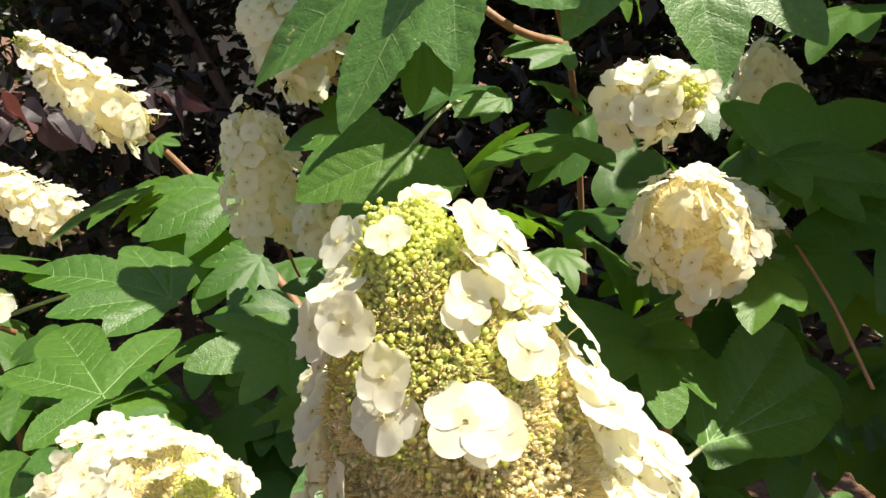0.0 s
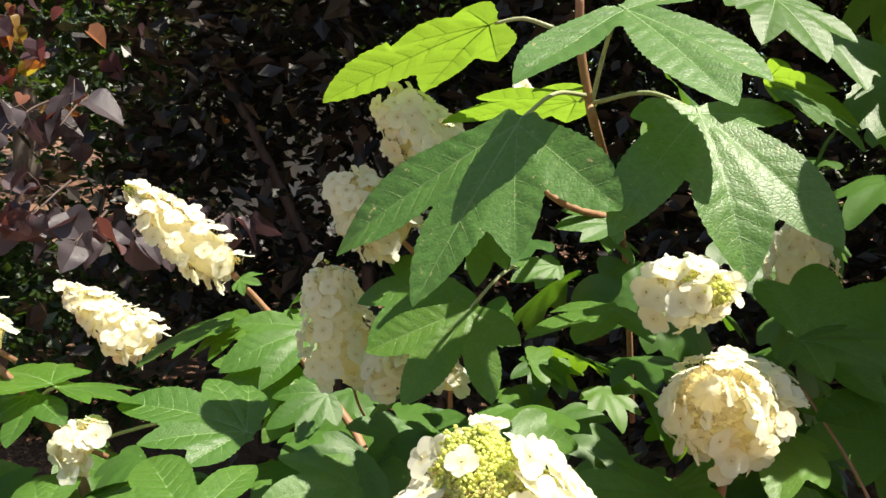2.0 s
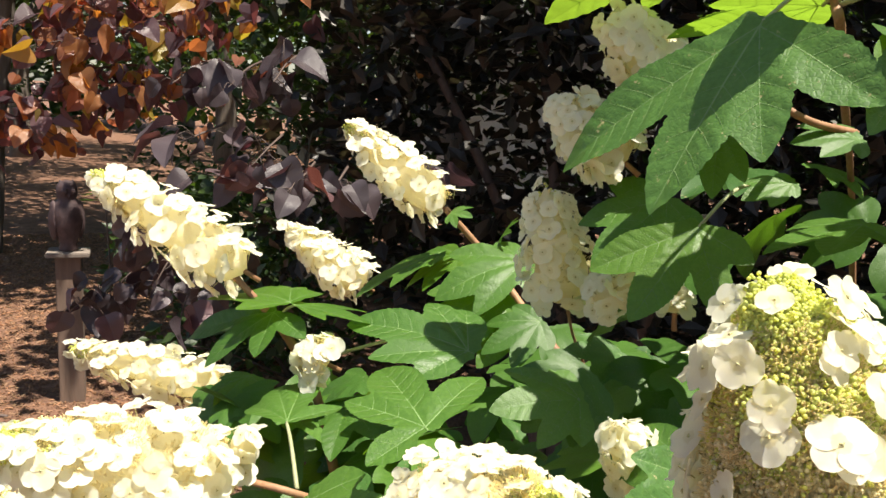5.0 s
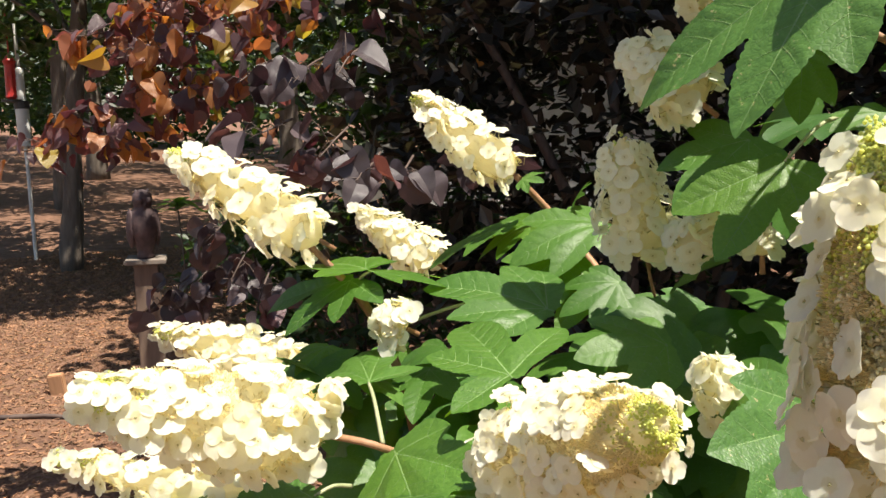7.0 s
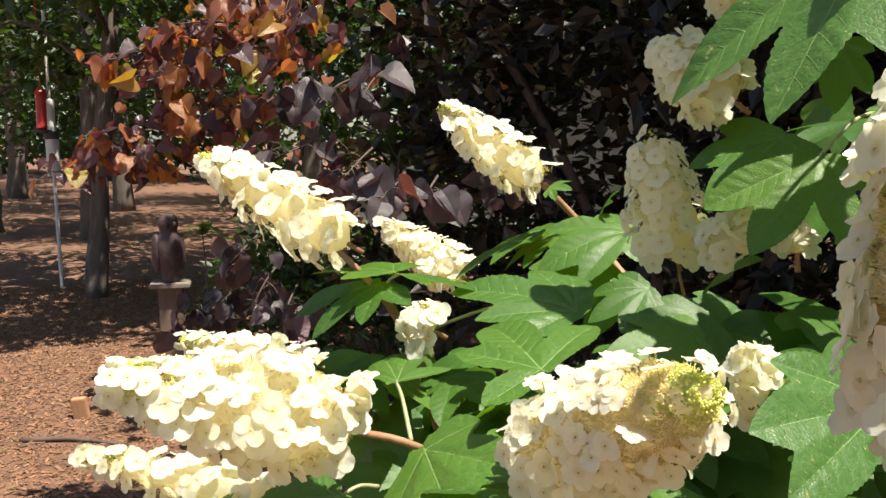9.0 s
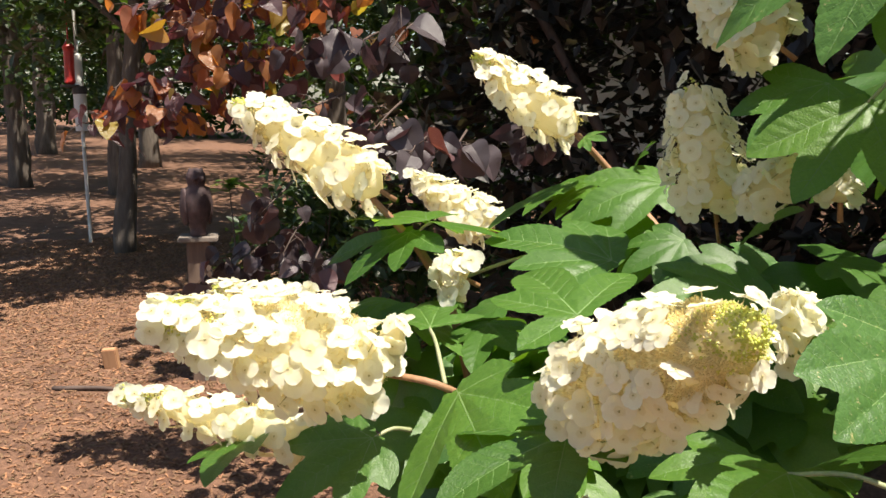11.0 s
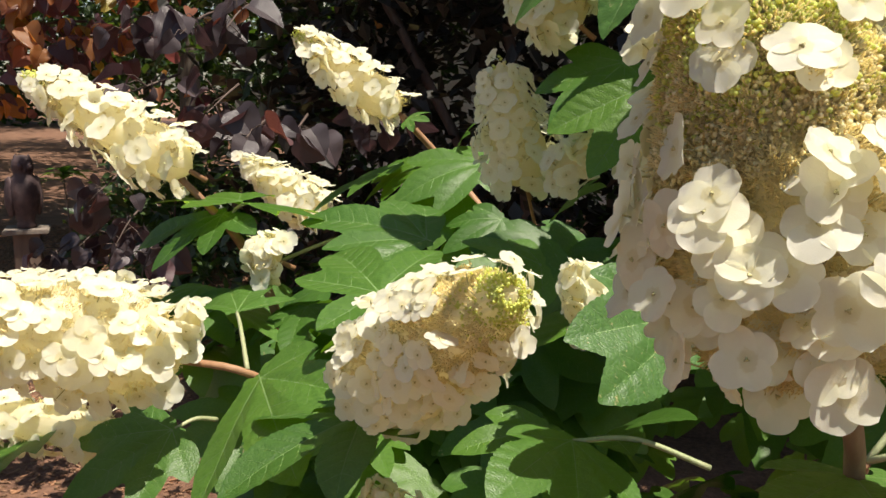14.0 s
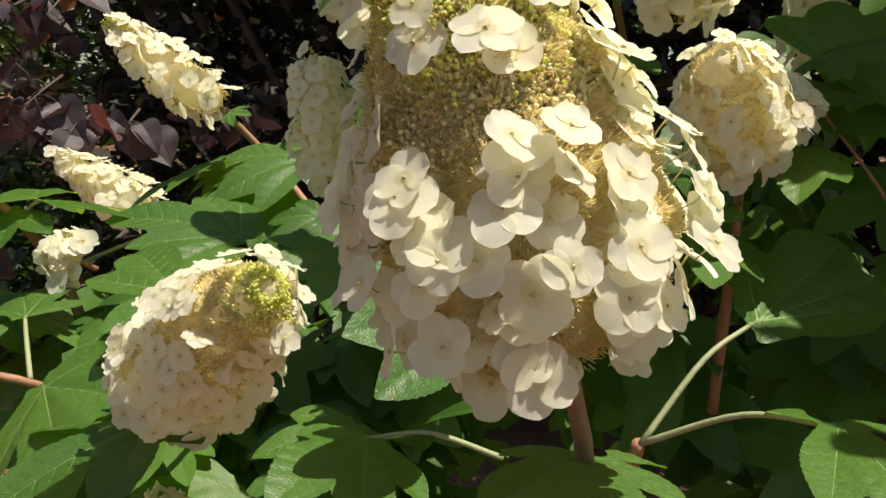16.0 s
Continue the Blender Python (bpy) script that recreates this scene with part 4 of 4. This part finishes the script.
def fill(x, y, z, number, size=0.145):
    for _ in range(number):
        q = Vector((rng.uniform(*x), rng.uniform(*y), rng.uniform(*z)))
        a = rng.uniform(0, 6.283)
        way = Vector((math.cos(a), math.sin(a) - 0.5, rng.uniform(-0.6, 0.1)))
        face = Vector((rng.gauss(0, 0.35), rng.gauss(-0.35, 0.35), 0.9))
        me, vein = FILL[rng.randrange(7)]
        ob = under("leaf", me, shrub, frame_of(q, way, face, size * rng.uniform(0.7, 1.15)))
        under("vein", vein, ob)


fill((-0.39, 0.96), (1.27, 1.83), (0.48, 1.05), 120)
fill((-0.09, 0.87), (1.18, 1.83), (1.00, 1.61), 60)
fill((-0.48, 0.52), (0.83, 1.31), (0.39, 0.84), 110)
fill((0.30, 0.96), (0.88, 1.40), (0.52, 1.15), 70)
fill((-0.65, -0.17), (0.88, 1.40), (0.39, 0.84), 60)
fill((-0.60, -0.15), (0.98, 1.40), (0.80, 1.03), 60, 0.12)
fill((-0.45, -0.10), (0.90, 1.15), (0.80, 0.98), 30, 0.12)
fill((-0.72, -0.35), (1.02, 1.30), (0.88, 1.03), 28, 0.12)
fill((-0.20, 0.15), (0.95, 1.20), (1.00, 1.15), 25, 0.12)
fill((0.50, 1.04), (1.05, 1.75), (1.22, 1.83), 26)
# The next five are added, mostly out of view, to shade the right side.
fill((0.62, 1.15), (0.55, 1.0), (1.25, 1.75), 30)
fill((0.64, 1.25), (0.95, 1.45), (1.40, 1.85), 40)
fill((0.40, 0.64), (0.66, 1.0), (1.66, 1.98), 10, 0.12)
fill((0.36, 0.62), (0.95, 1.35), (1.72, 1.86), 14)
fill((0.34, 0.75), (0.85, 1.25), (1.70, 1.86), 24)
fill((-0.09, 0.61), (0.55, 0.83), (0.35, 0.80), 40)
# Four more added beyond the view's edge and top, to block the sun.
fill((0.66, 1.2), (0.75, 1.31), (1.35, 1.92), 50)
fill((0.55, 1.3), (1.1, 1.8), (1.78, 2.1), 40)
fill((0.44, 1.1), (0.78, 1.35), (1.84, 2.1), 50)
fill((0.52, 0.9), (0.75, 1.14), (1.48, 1.87), 30)
fill((0.09, 0.70), (1.14, 1.49), (0.96, 1.35), 40)
# Also added overhead, out of view, as sun cover.
fill((0.46, 0.95), (0.72, 1.15), (1.68, 1.90), 14)


# ---- panicles ----
panicle((-0.034, 0.509, 1.361), (0.022, 0.523, 1.187), 0.067, 280, 0.0265, buds=30000, stamens=70000, greens=0.64, low=0.50, blunt=0.50, skip=0.68, bare=0.50, cone=0.35, shell=0.80, up=0.45, lean=0.10, jitter=0.24, front=(-0.2, -1, 0.25), ball=0.0010, seed=11, label='upright creamy panicle with yellow-green buds at its crown')
panicle((-0.666, 1.340, 1.381), (-0.494, 1.361, 1.257), 0.045, 64, 0.033, buds=1500, low=0.72, stamens=3000, greens=0.90, blunt=0.55, seed=12, label='slender white panicle leaning out on a brown stem')
panicle((-0.884, 1.020, 1.307), (-0.661, 1.060, 1.186), 0.049, 66, 0.036, buds=1800, low=0.72, stamens=3000, greens=0.88, blunt=0.5, seed=13, label='broad white panicle lying nearly level in the sun')
panicle((-0.616, 0.605, 1.133), (-0.521, 0.820, 1.031), 0.056, 104, 0.0345, buds=3000, low=0.7, stamens=9000, greens=0.86, blunt=0.55, skip=0.75, bare=0.50, cone=0.45, shell=0.84, up=0.5, jitter=0.26, front=(-0.5, -0.3, 0.8), ball=0.0012, seed=14, label='large white panicle drooping over the mulch')
panicle((-0.812, 0.733, 0.983), (-0.589, 0.832, 0.931), 0.032, 60, 0.028, buds=1200, low=0.75, stamens=2000, greens=0.85, blunt=0.5, seed=15, label='lower white panicle hidden under a larger one')
panicle((-1.074, 1.156, 0.991), (-0.819, 1.237, 0.936), 0.042, 70, 0.034, buds=1200, low=0.75, stamens=2000, greens=0.9, blunt=0.5, seed=16, label='white panicle with a green budded tip')
panicle((-0.126, 0.596, 1.189), (-0.294, 0.800, 1.048), 0.052, 215, 0.0255, buds=4000, stamens=26000, greens=0.86, blunt=0.42, skip=0.55, bare=0.72, cone=-0.1, front=(0.45, -0.75, 0.45), shell=0.82, low=0.55, up=0.4, jitter=0.30, ball=0.0010, seed=17, label='broad creamy panicle with tan stamens and budded end')
panicle((-0.275, 1.102, 1.333), (-0.250, 1.167, 1.181), 0.051, 88, 0.031, buds=300, stamens=900, greens=0.92, blunt=0.5, seed=18, label='shaded cream panicle standing upright among leaves')
panicle((-0.144, 1.030, 1.255), (-0.198, 1.102, 1.201), 0.025, 24, 0.034, stamens=300, seed=19, label='small side panicle under a dark leaf')
panicle((-0.566, 1.030, 1.104), (-0.532, 1.050, 1.083), 0.038, 36, 0.031, buds=200, stamens=2500, greens=2, shell=0.85, seed=20, label='small yellowing panicle hanging behind a leaf')
panicle((-0.914, 1.559, 1.165), (-0.733, 1.580, 1.057), 0.052, 95, 0.037, stamens=400, seed=21, label='small white panicle in front of purple foliage')
panicle((-0.216, 1.102, 1.536), (-0.144, 1.129, 1.458), 0.042, 58, 0.034, stamens=2000, blunt=0.45, seed=22, label='shaded white panicle drooping beneath a lime leaf')
panicle((-0.271, 1.102, 1.437), (-0.181, 1.102, 1.366), 0.042, 62, 0.034, stamens=2000, blunt=0.45, seed=23, label='shaded white panicle half covered by a drooping leaf')
panicle((0.117, 0.786, 1.320), (0.164, 0.913, 1.261), 0.047, 105, 0.0265, stamens=9000, buds=200, greens=2, blunt=0.42, skip=0.5, bare=0.8, front=(0, -1, 0.3), shell=0.8, cone=-1, up=0.4, seed=24, label='round cream panicle facing outward, tan at its middle')
panicle((0.206, 0.878, 1.290), (0.183, 0.913, 1.291), 0.026, 26, 0.03, stamens=100, seed=25, label='short side cluster of a round cream panicle')
panicle((0.126, 0.820, 1.389), (0.091, 0.901, 1.372), 0.029, 42, 0.029, buds=900, stamens=900, greens=0.55, blunt=0.4, seed=26, label='compact cream panicle with a green budded end')
panicle((0.267, 1.167, 1.429), (0.296, 1.210, 1.349), 0.042, 55, 0.033, stamens=400, seed=27, label='loose cream panicle in shade')
panicle((-0.135, 0.832, 1.157), (-0.113, 0.890, 1.097), 0.032, 45, 0.026, stamens=300, seed=28, label='small shaded panicle behind a broad leaf')
panicle((-0.255, 0.699, 1.000), (-0.262, 0.766, 0.909), 0.035, 50, 0.026, seed=29, label='white panicle low in the shrub')
panicle((-0.112, 1.075, 1.244), (-0.109, 1.075, 1.205), 0.018, 12, 0.032, seed=30, label='few white florets at the end of a shaded twig')
panicle((-0.069, 1.183, 1.563), (-0.056, 1.183, 1.534), 0.018, 10, 0.032, seed=31, label='few pinkish white florets behind a lime leaf')

panicle((-0.478, 0.795, 1.098), (-0.500, 0.810, 1.066), 0.020, 6, 0.034, seed=32, label='few white florets beside a large panicle')

# ---- stems ----
stem((0.027, 0.523, 1.183), (0.035, 0.532, 1.151), (0.038, 0.541, 1.134), (0.046, 0.559, 1.072), r0=0.0045, r1=0.0045)
stem((-0.494, 1.361, 1.257), (-0.432, 1.392, 1.184), (-0.356, 1.371, 1.108), (-0.257, 1.318, 1.021), (-0.176, 1.264, 0.852), r0=0.005, r1=0.008)
stem((-0.689, 1.055, 1.189), (-0.648, 1.075, 1.139), (-0.623, 1.080, 1.114), (-0.590, 1.102, 1.046), (-0.555, 1.102, 0.950), (-0.498, 1.102, 0.728), r0=0.0045, r1=0.008)
stem((-0.521, 0.820, 1.029), (-0.445, 0.837, 1.018), (-0.432, 0.975, 0.923), (-0.384, 1.102, 0.758), r0=0.0035, r1=0.005)
stem((-0.009, 1.040, 1.645), (-0.003, 1.050, 1.595), (0.012, 1.060, 1.541), (0.020, 1.070, 1.519), (0.053, 1.318, 1.465), (0.121, 1.687, 1.298), (0.184, 1.847, 0.952), r0=0.0045, r1=0.006)
stem((-0.069, 1.102, 1.471), (-0.003, 1.102, 1.429), (0.056, 1.145, 1.414), r0=0.004, r1=0.005)
stem((-0.250, 1.167, 1.181), (-0.251, 1.237, 1.117), (-0.242, 1.345, 1.017), (-0.198, 1.423, 0.787), r0=0.002, r1=0.0022)
stem((0.084, 0.766, 1.048), (0.081, 0.800, 0.979), (0.090, 0.832, 0.861), r0=0.005, r1=0.006)
stem((0.164, 0.913, 1.261), (0.171, 0.948, 1.163), (0.177, 1.000, 0.990), r0=0.004, r1=0.006)
stem((-0.294, 0.800, 1.048), (-0.311, 1.025, 0.943), (-0.284, 1.156, 0.758), r0=0.003, r1=0.005)
stem((0.229, 0.948, 1.291), (0.275, 0.919, 1.227), (0.311, 0.890, 1.161), r0=0.0013, r1=0.0016)

# ---- leaves ----
leaf((0.030, 1.010, 1.630), (0.154, 0.885, 1.556), face=(-0.09, -0.57, 0.82), lobes=((0.83, 0.25), (0.27, 1.06), (-0.58, 0.04)), droop=0.2, side=0.2, material=LEAF_WORN, stalk=(0.015, 1.060, 1.539))
leaf((0.109, 0.975, 1.537), (0.154, 0.875, 1.390), face=(0.06, -0.82, 0.57), lobes=((-0.45, 0.9), (0.59, 0.71), (0.35, 0.04), (-0.49, 0.1)), droop=0.45, side=0.25, material=LEAF_WORN, stalk=(0.015, 1.060, 1.539))
leaf((-0.050, 0.960, 1.516), (-0.126, 0.875, 1.338), face=(-0.42, -0.74, 0.53), lobes=((-0.34, 0.66), (0.71, 0.88), (-0.65, 0.31)), droop=0.25, side=0.2, material=LEAF_WORN, stalk=(0.010, 1.060, 1.547))
leaf((-0.092, 1.070, 1.618), (-0.286, 1.090, 1.518), face=(-0.43, 0.24, 0.87), lobes=((0.36, 0.56), (0.4, 0.12), (-0.16, 0.5), (-0.25, 0.1)), droop=0.2, side=0.1, material=LEAF_PALE, stalk=(-0.033, 1.060, 1.614))
leaf((0.007, 1.090, 1.543), (-0.150, 1.100, 1.506), face=(-0.20, 0.30, 0.93), lobes=((0.42, 0.66), (-0.42, 0.66), (0.44, 0.16), (-0.44, 0.16)), droop=0.2, side=0.1, material=LEAF_PALE, stalk=(0.010, 1.060, 1.547))
leaf((0.172, 1.120, 1.668), (0.241, 1.050, 1.597), face=(0.19, -0.60, 0.78), lobes=((0.42, 0.66), (-0.42, 0.66), (0.44, 0.16), (-0.44, 0.16)), droop=0.3, side=0.2, material=LEAF_PALE)
leaf((0.207, 1.160, 1.593), (0.306, 1.120, 1.535), face=(0.55, 0.20, 0.81), lobes=((0.42, 0.66), (-0.42, 0.66), (0.44, 0.16), (-0.44, 0.16)), droop=0.3, side=0.2, material=LEAF_PALE)
leaf((-0.090, 1.050, 1.312), (-0.147, 0.980, 1.212), face=(0.02, -0.83, 0.56), lobes=((0.52, 0.79), (-0.57, 0.6), (-0.5, 0.06)), droop=0.3, side=0.2, stalk=(-0.027, 1.150, 1.358))
leaf((0.065, 1.030, 1.331), (-0.028, 0.970, 1.298), face=(-0.18, -0.24, 0.95), lobes=((-0.54, 0.82), (0.43, 0.48), (-0.7, 0.19)), droop=0.3, side=0.2)
leaf((-0.623, 1.075, 1.136), (-0.689, 1.005, 1.065), face=(-0.27, -0.55, 0.79), lobes=((-0.55, 0.51), (1.0, 0.97), (-0.68, -0.03)), droop=0.35, side=0.3)
leaf((-0.345, 1.090, 1.115), (-0.531, 1.100, 1.124), face=(0.03, -0.26, 0.97), lobes=((-0.37, 0.61), (-0.43, 0.24), (0.43, 0.54), (0.48, 0.27)), droop=0.55, side=0.4, stalk=(-0.584, 1.102, 1.062))
leaf((-0.317, 0.862, 1.103), (-0.428, 0.985, 1.112), face=(-0.13, -0.19, 0.97), lobes=((-0.35, 0.61), (-0.42, -0.07), (0.55, 0.42)), droop=0.35, side=0.3)
leaf((-0.516, 0.924, 1.050), (-0.569, 1.060, 1.048), face=(-0.11, -0.03, 0.99), lobes=((-0.45, 0.63), (0.42, 0.29), (-0.27, 1.0)), droop=0.4, side=0.3, stalk=(-0.453, 0.843, 1.020))
leaf((-0.437, 0.838, 1.019), (-0.319, 0.700, 0.988), face=(-0.45, -0.54, 0.72), lobes=((0.58, 0.55), (-0.41, 0.69), (-0.35, 0.15)), droop=0.3, side=0.35)
leaf((-0.291, 0.775, 1.025), (-0.368, 0.660, 0.984), face=(-0.19, -0.21, 0.96), lobes=((-0.62, 0.61), (0.65, 0.47), (-0.52, 0.03)), droop=0.3, side=0.3)
leaf((-0.030, 0.800, 1.132), (-0.116, 0.690, 1.133), face=(0.62, -0.48, 0.62), lobes=((0.33, 0.66), (-0.33, 0.99), (0.31, -0.04), (-0.27, 0.36)), droop=0.35, side=0.3, material=LEAF_WORN)
leaf((-0.118, 0.780, 1.026), (-0.156, 0.660, 1.022), face=(0.10, -0.07, 0.99), lobes=((-0.53, 0.92), (0.28, 0.39), (-0.61, 0.36)), droop=0.4, side=0.3, stalk=(-0.015, 0.800, 1.010))
leaf((0.038, 0.550, 1.130), (0.041, 0.440, 1.142), face=(0.04, 0.10, 0.99), lobes=((0.37, 0.67), (-0.35, 0.42), (0.35, 0.08), (-0.36, -0.2)), droop=0.3, side=0.3, material=LEAF_WORN)
leaf((0.198, 0.720, 1.093), (0.213, 0.600, 1.082), face=(0.06, -0.09, 0.99), lobes=((0.38, 0.87), (0.3, -0.16), (-0.64, -0.06)), droop=0.3, side=0.3, stalk=(0.086, 0.766, 1.048))
leaf((0.165, 0.830, 1.125), (0.310, 0.980, 1.135), face=(0.41, -0.45, 0.79), lobes=((-0.26, 1.08), (-0.39, 0.34), (0.12, 0.68)), droop=0.3, side=0.3, stalk=(0.086, 0.766, 1.048))
leaf((-0.592, 1.060, 1.151), (-0.529, 1.156, 1.128), face=(0, -0.05, 1), droop=0.3, material=LEAF_PALE, stalk=(-0.625, 1.080, 1.117))
leaf((-0.594, 1.065, 1.152), (-0.719, 1.129, 1.133), face=(0, -0.15, 1), droop=0.5, material=LEAF_PALE)
leaf((-0.675, 0.820, 0.934), (-0.652, 0.699, 0.921), face=(-0.3, -0.6, 0.7), droop=0.4, wide=0.7)
leaf((-0.529, 0.832, 0.953), (-0.594, 0.733, 0.897), face=(-0.1, -0.75, 0.6), droop=0.4, wide=0.9, stalk=(-0.514, 0.878, 0.945))
leaf((-0.052, 0.820, 1.127), (-0.116, 0.890, 1.138), face=(0, -0.7, 0.7), droop=0.3, wide=0.9)
leaf((-0.475, 1.397, 1.181), (-0.559, 1.361, 1.113), face=(0, -0.3, 0.9), droop=0.5, material=LEAF_PALE)
leaf((-0.343, 1.345, 1.192), (-0.468, 1.264, 1.130), face=(0, -0.5, 0.85), droop=0.6, wide=0.8)
leaf((-0.379, 1.318, 1.149), (-0.474, 1.237, 1.083), face=(0.1, -0.6, 0.75), droop=0.5, wide=0.9)
leaf((-0.501, 1.392, 1.183), (-0.627, 1.318, 1.101), face=(0.3, 0.2, 0.8), droop=0.3, wide=0.7)
leaf((-0.301, 1.264, 1.124), (-0.374, 1.210, 1.076), face=(0.1, -0.7, 0.7), droop=0.5, wide=0.9)
leaf((-0.340, 1.318, 1.114), (-0.387, 1.237, 1.045), face=(0.1, -0.7, 0.7), droop=0.5, wide=0.8)
leaf((-0.081, 1.000, 1.419), (-0.079, 0.959, 1.348), face=(0, -0.8, 0.55), droop=0.4, wide=0.7)
leaf((0.062, 1.129, 1.409), (-0.011, 1.102, 1.400), face=(0, -0.5, 0.85), droop=0.4, wide=0.8)
leaf((-0.000, 1.102, 1.360), (-0.053, 1.075, 1.338), face=(0, -0.6, 0.8), droop=0.4, wide=0.7)
leaf((0.175, 1.025, 1.651), (0.212, 0.948, 1.582), face=(0, -0.4, 0.9), droop=0.5, wide=0.8, material=LEAF_PALE)
leaf((0.188, 1.000, 1.561), (0.254, 0.948, 1.507), face=(0.1, -0.3, 0.9), droop=0.6, wide=0.6)
leaf((0.247, 1.102, 1.629), (0.329, 1.050, 1.568), face=(0, -0.4, 0.9), droop=0.5, wide=0.8)
leaf((0.224, 0.959, 1.331), (0.279, 0.890, 1.327), face=(0, -0.6, 0.8), droop=0.4, wide=1.0)
leaf((0.227, 0.970, 1.329), (0.358, 1.050, 1.375), face=(0, -0.6, 0.8), droop=0.3, wide=1.0)
leaf((0.213, 0.919, 1.256), (0.190, 0.832, 1.218), face=(-0.2, -0.8, 0.5), droop=0.4, wide=0.7)
leaf((0.356, 0.975, 1.286), (0.236, 0.919, 1.269), face=(0, -0.7, 0.7), droop=0.4, wide=1.2)
leaf((0.133, 0.890, 1.190), (0.049, 0.800, 1.168), face=(0, -0.6, 0.8), droop=0.5, wide=1.2)
leaf((-0.185, 0.975, 1.123), (-0.273, 0.919, 1.113), face=(0, -0.6, 0.8), droop=0.4, wide=1.0)
leaf((0.097, 0.948, 1.159), (0.154, 0.832, 1.204), face=(0, -0.6, 0.8), droop=0.4, wide=1.0)
leaf((-0.128, 1.102, 1.332), (-0.197, 1.025, 1.250), face=(0, -0.7, 0.6), droop=0.4, wide=1.0)
leaf((-0.207, 1.156, 1.151), (-0.144, 1.102, 1.192), face=(0, -0.5, 0.8), droop=0.4, wide=0.7)
leaf((-0.481, 1.350, 1.252), (-0.440, 1.340, 1.250), face=(0, -0.5, 0.85), wide=1.3)
leaf((-0.401, 1.371, 1.220), (-0.371, 1.361, 1.250), face=(0, -0.3, 0.9), wide=1.2, material=LEAF_PALE)
leaf((-0.683, 1.102, 1.027), (-0.689, 1.025, 0.999), face=(0, -0.5, 0.85), wide=1.0)
leaf((-0.522, 1.102, 1.015), (-0.497, 1.000, 0.975), face=(0, -0.6, 0.8), wide=1.0)
leaf((-0.158, 0.890, 0.988), (-0.194, 0.800, 0.954), face=(0, -0.7, 0.7), wide=1.1)
leaf((-0.109, 0.890, 0.983), (-0.072, 0.766, 1.025), face=(0, -0.7, 0.7), wide=1.0)
leaf((-0.355, 0.919, 0.947), (-0.358, 0.832, 0.920), face=(0, -0.7, 0.7), wide=1.1)

# ---- mulch chips ----
rng = random.Random(9)
chip_meshes = []
for s in range(8):
    bm = bmesh.new()
    r = bmesh.ops.create_cube(bm, size=1)
    for v in bm.verts:
        v.co = Vector((v.co.x * rng.uniform(0.7, 1.1), v.co.y * rng.uniform(0.5, 1.1), v.co.z * rng.uniform(0.6, 1.2) + 0.25 * v.co.x * rng.uniform(-1, 1)))
    chip_meshes.append(bm_mesh("wood_chip", bm, CHIP_ONE))


def chip_pose(x, y, k):
    long = rng.uniform(0.010, 0.034) * k
    m = pose(x, y, rolling(x, y) + 0.004, rng.gauss(0, 14), rng.gauss(0, 14), rng.uniform(0, 360))
    return m @ Matrix.Diagonal((long, long * rng.uniform(0.16, 0.40), rng.uniform(0.003, 0.007), 1))


for i in range(290):
    x, y = rng.uniform(-2.9, -1.5), rng.uniform(1.2, 2.5)
    under("wood_chip", chip_meshes[i % 8], ground, chip_pose(x, y, 1.0))
cv, cf = [], []
for i in range(40000):
    s = rng.random() ** 0.6
    d = 2.0 + 6.5 * s
    a = rng.uniform(0.50, 1.12)
    x, y = -d * math.sin(a), d * math.cos(a)
    m = chip_pose(x, y, 0.85 + 0.06 * d)
    b = len(cv)
    cv += [m @ v.co for v in chip_meshes[i % 8].vertices]
    cf += [tuple(b + k for k in p.vertices) for p in chip_meshes[i % 8].polygons]
tagged(under("mulch_chips", mesh_of("mulch_chips", cv, cf, CHIP, smooth=False), ground, label="loose shredded bark chips"), kind="stuff")
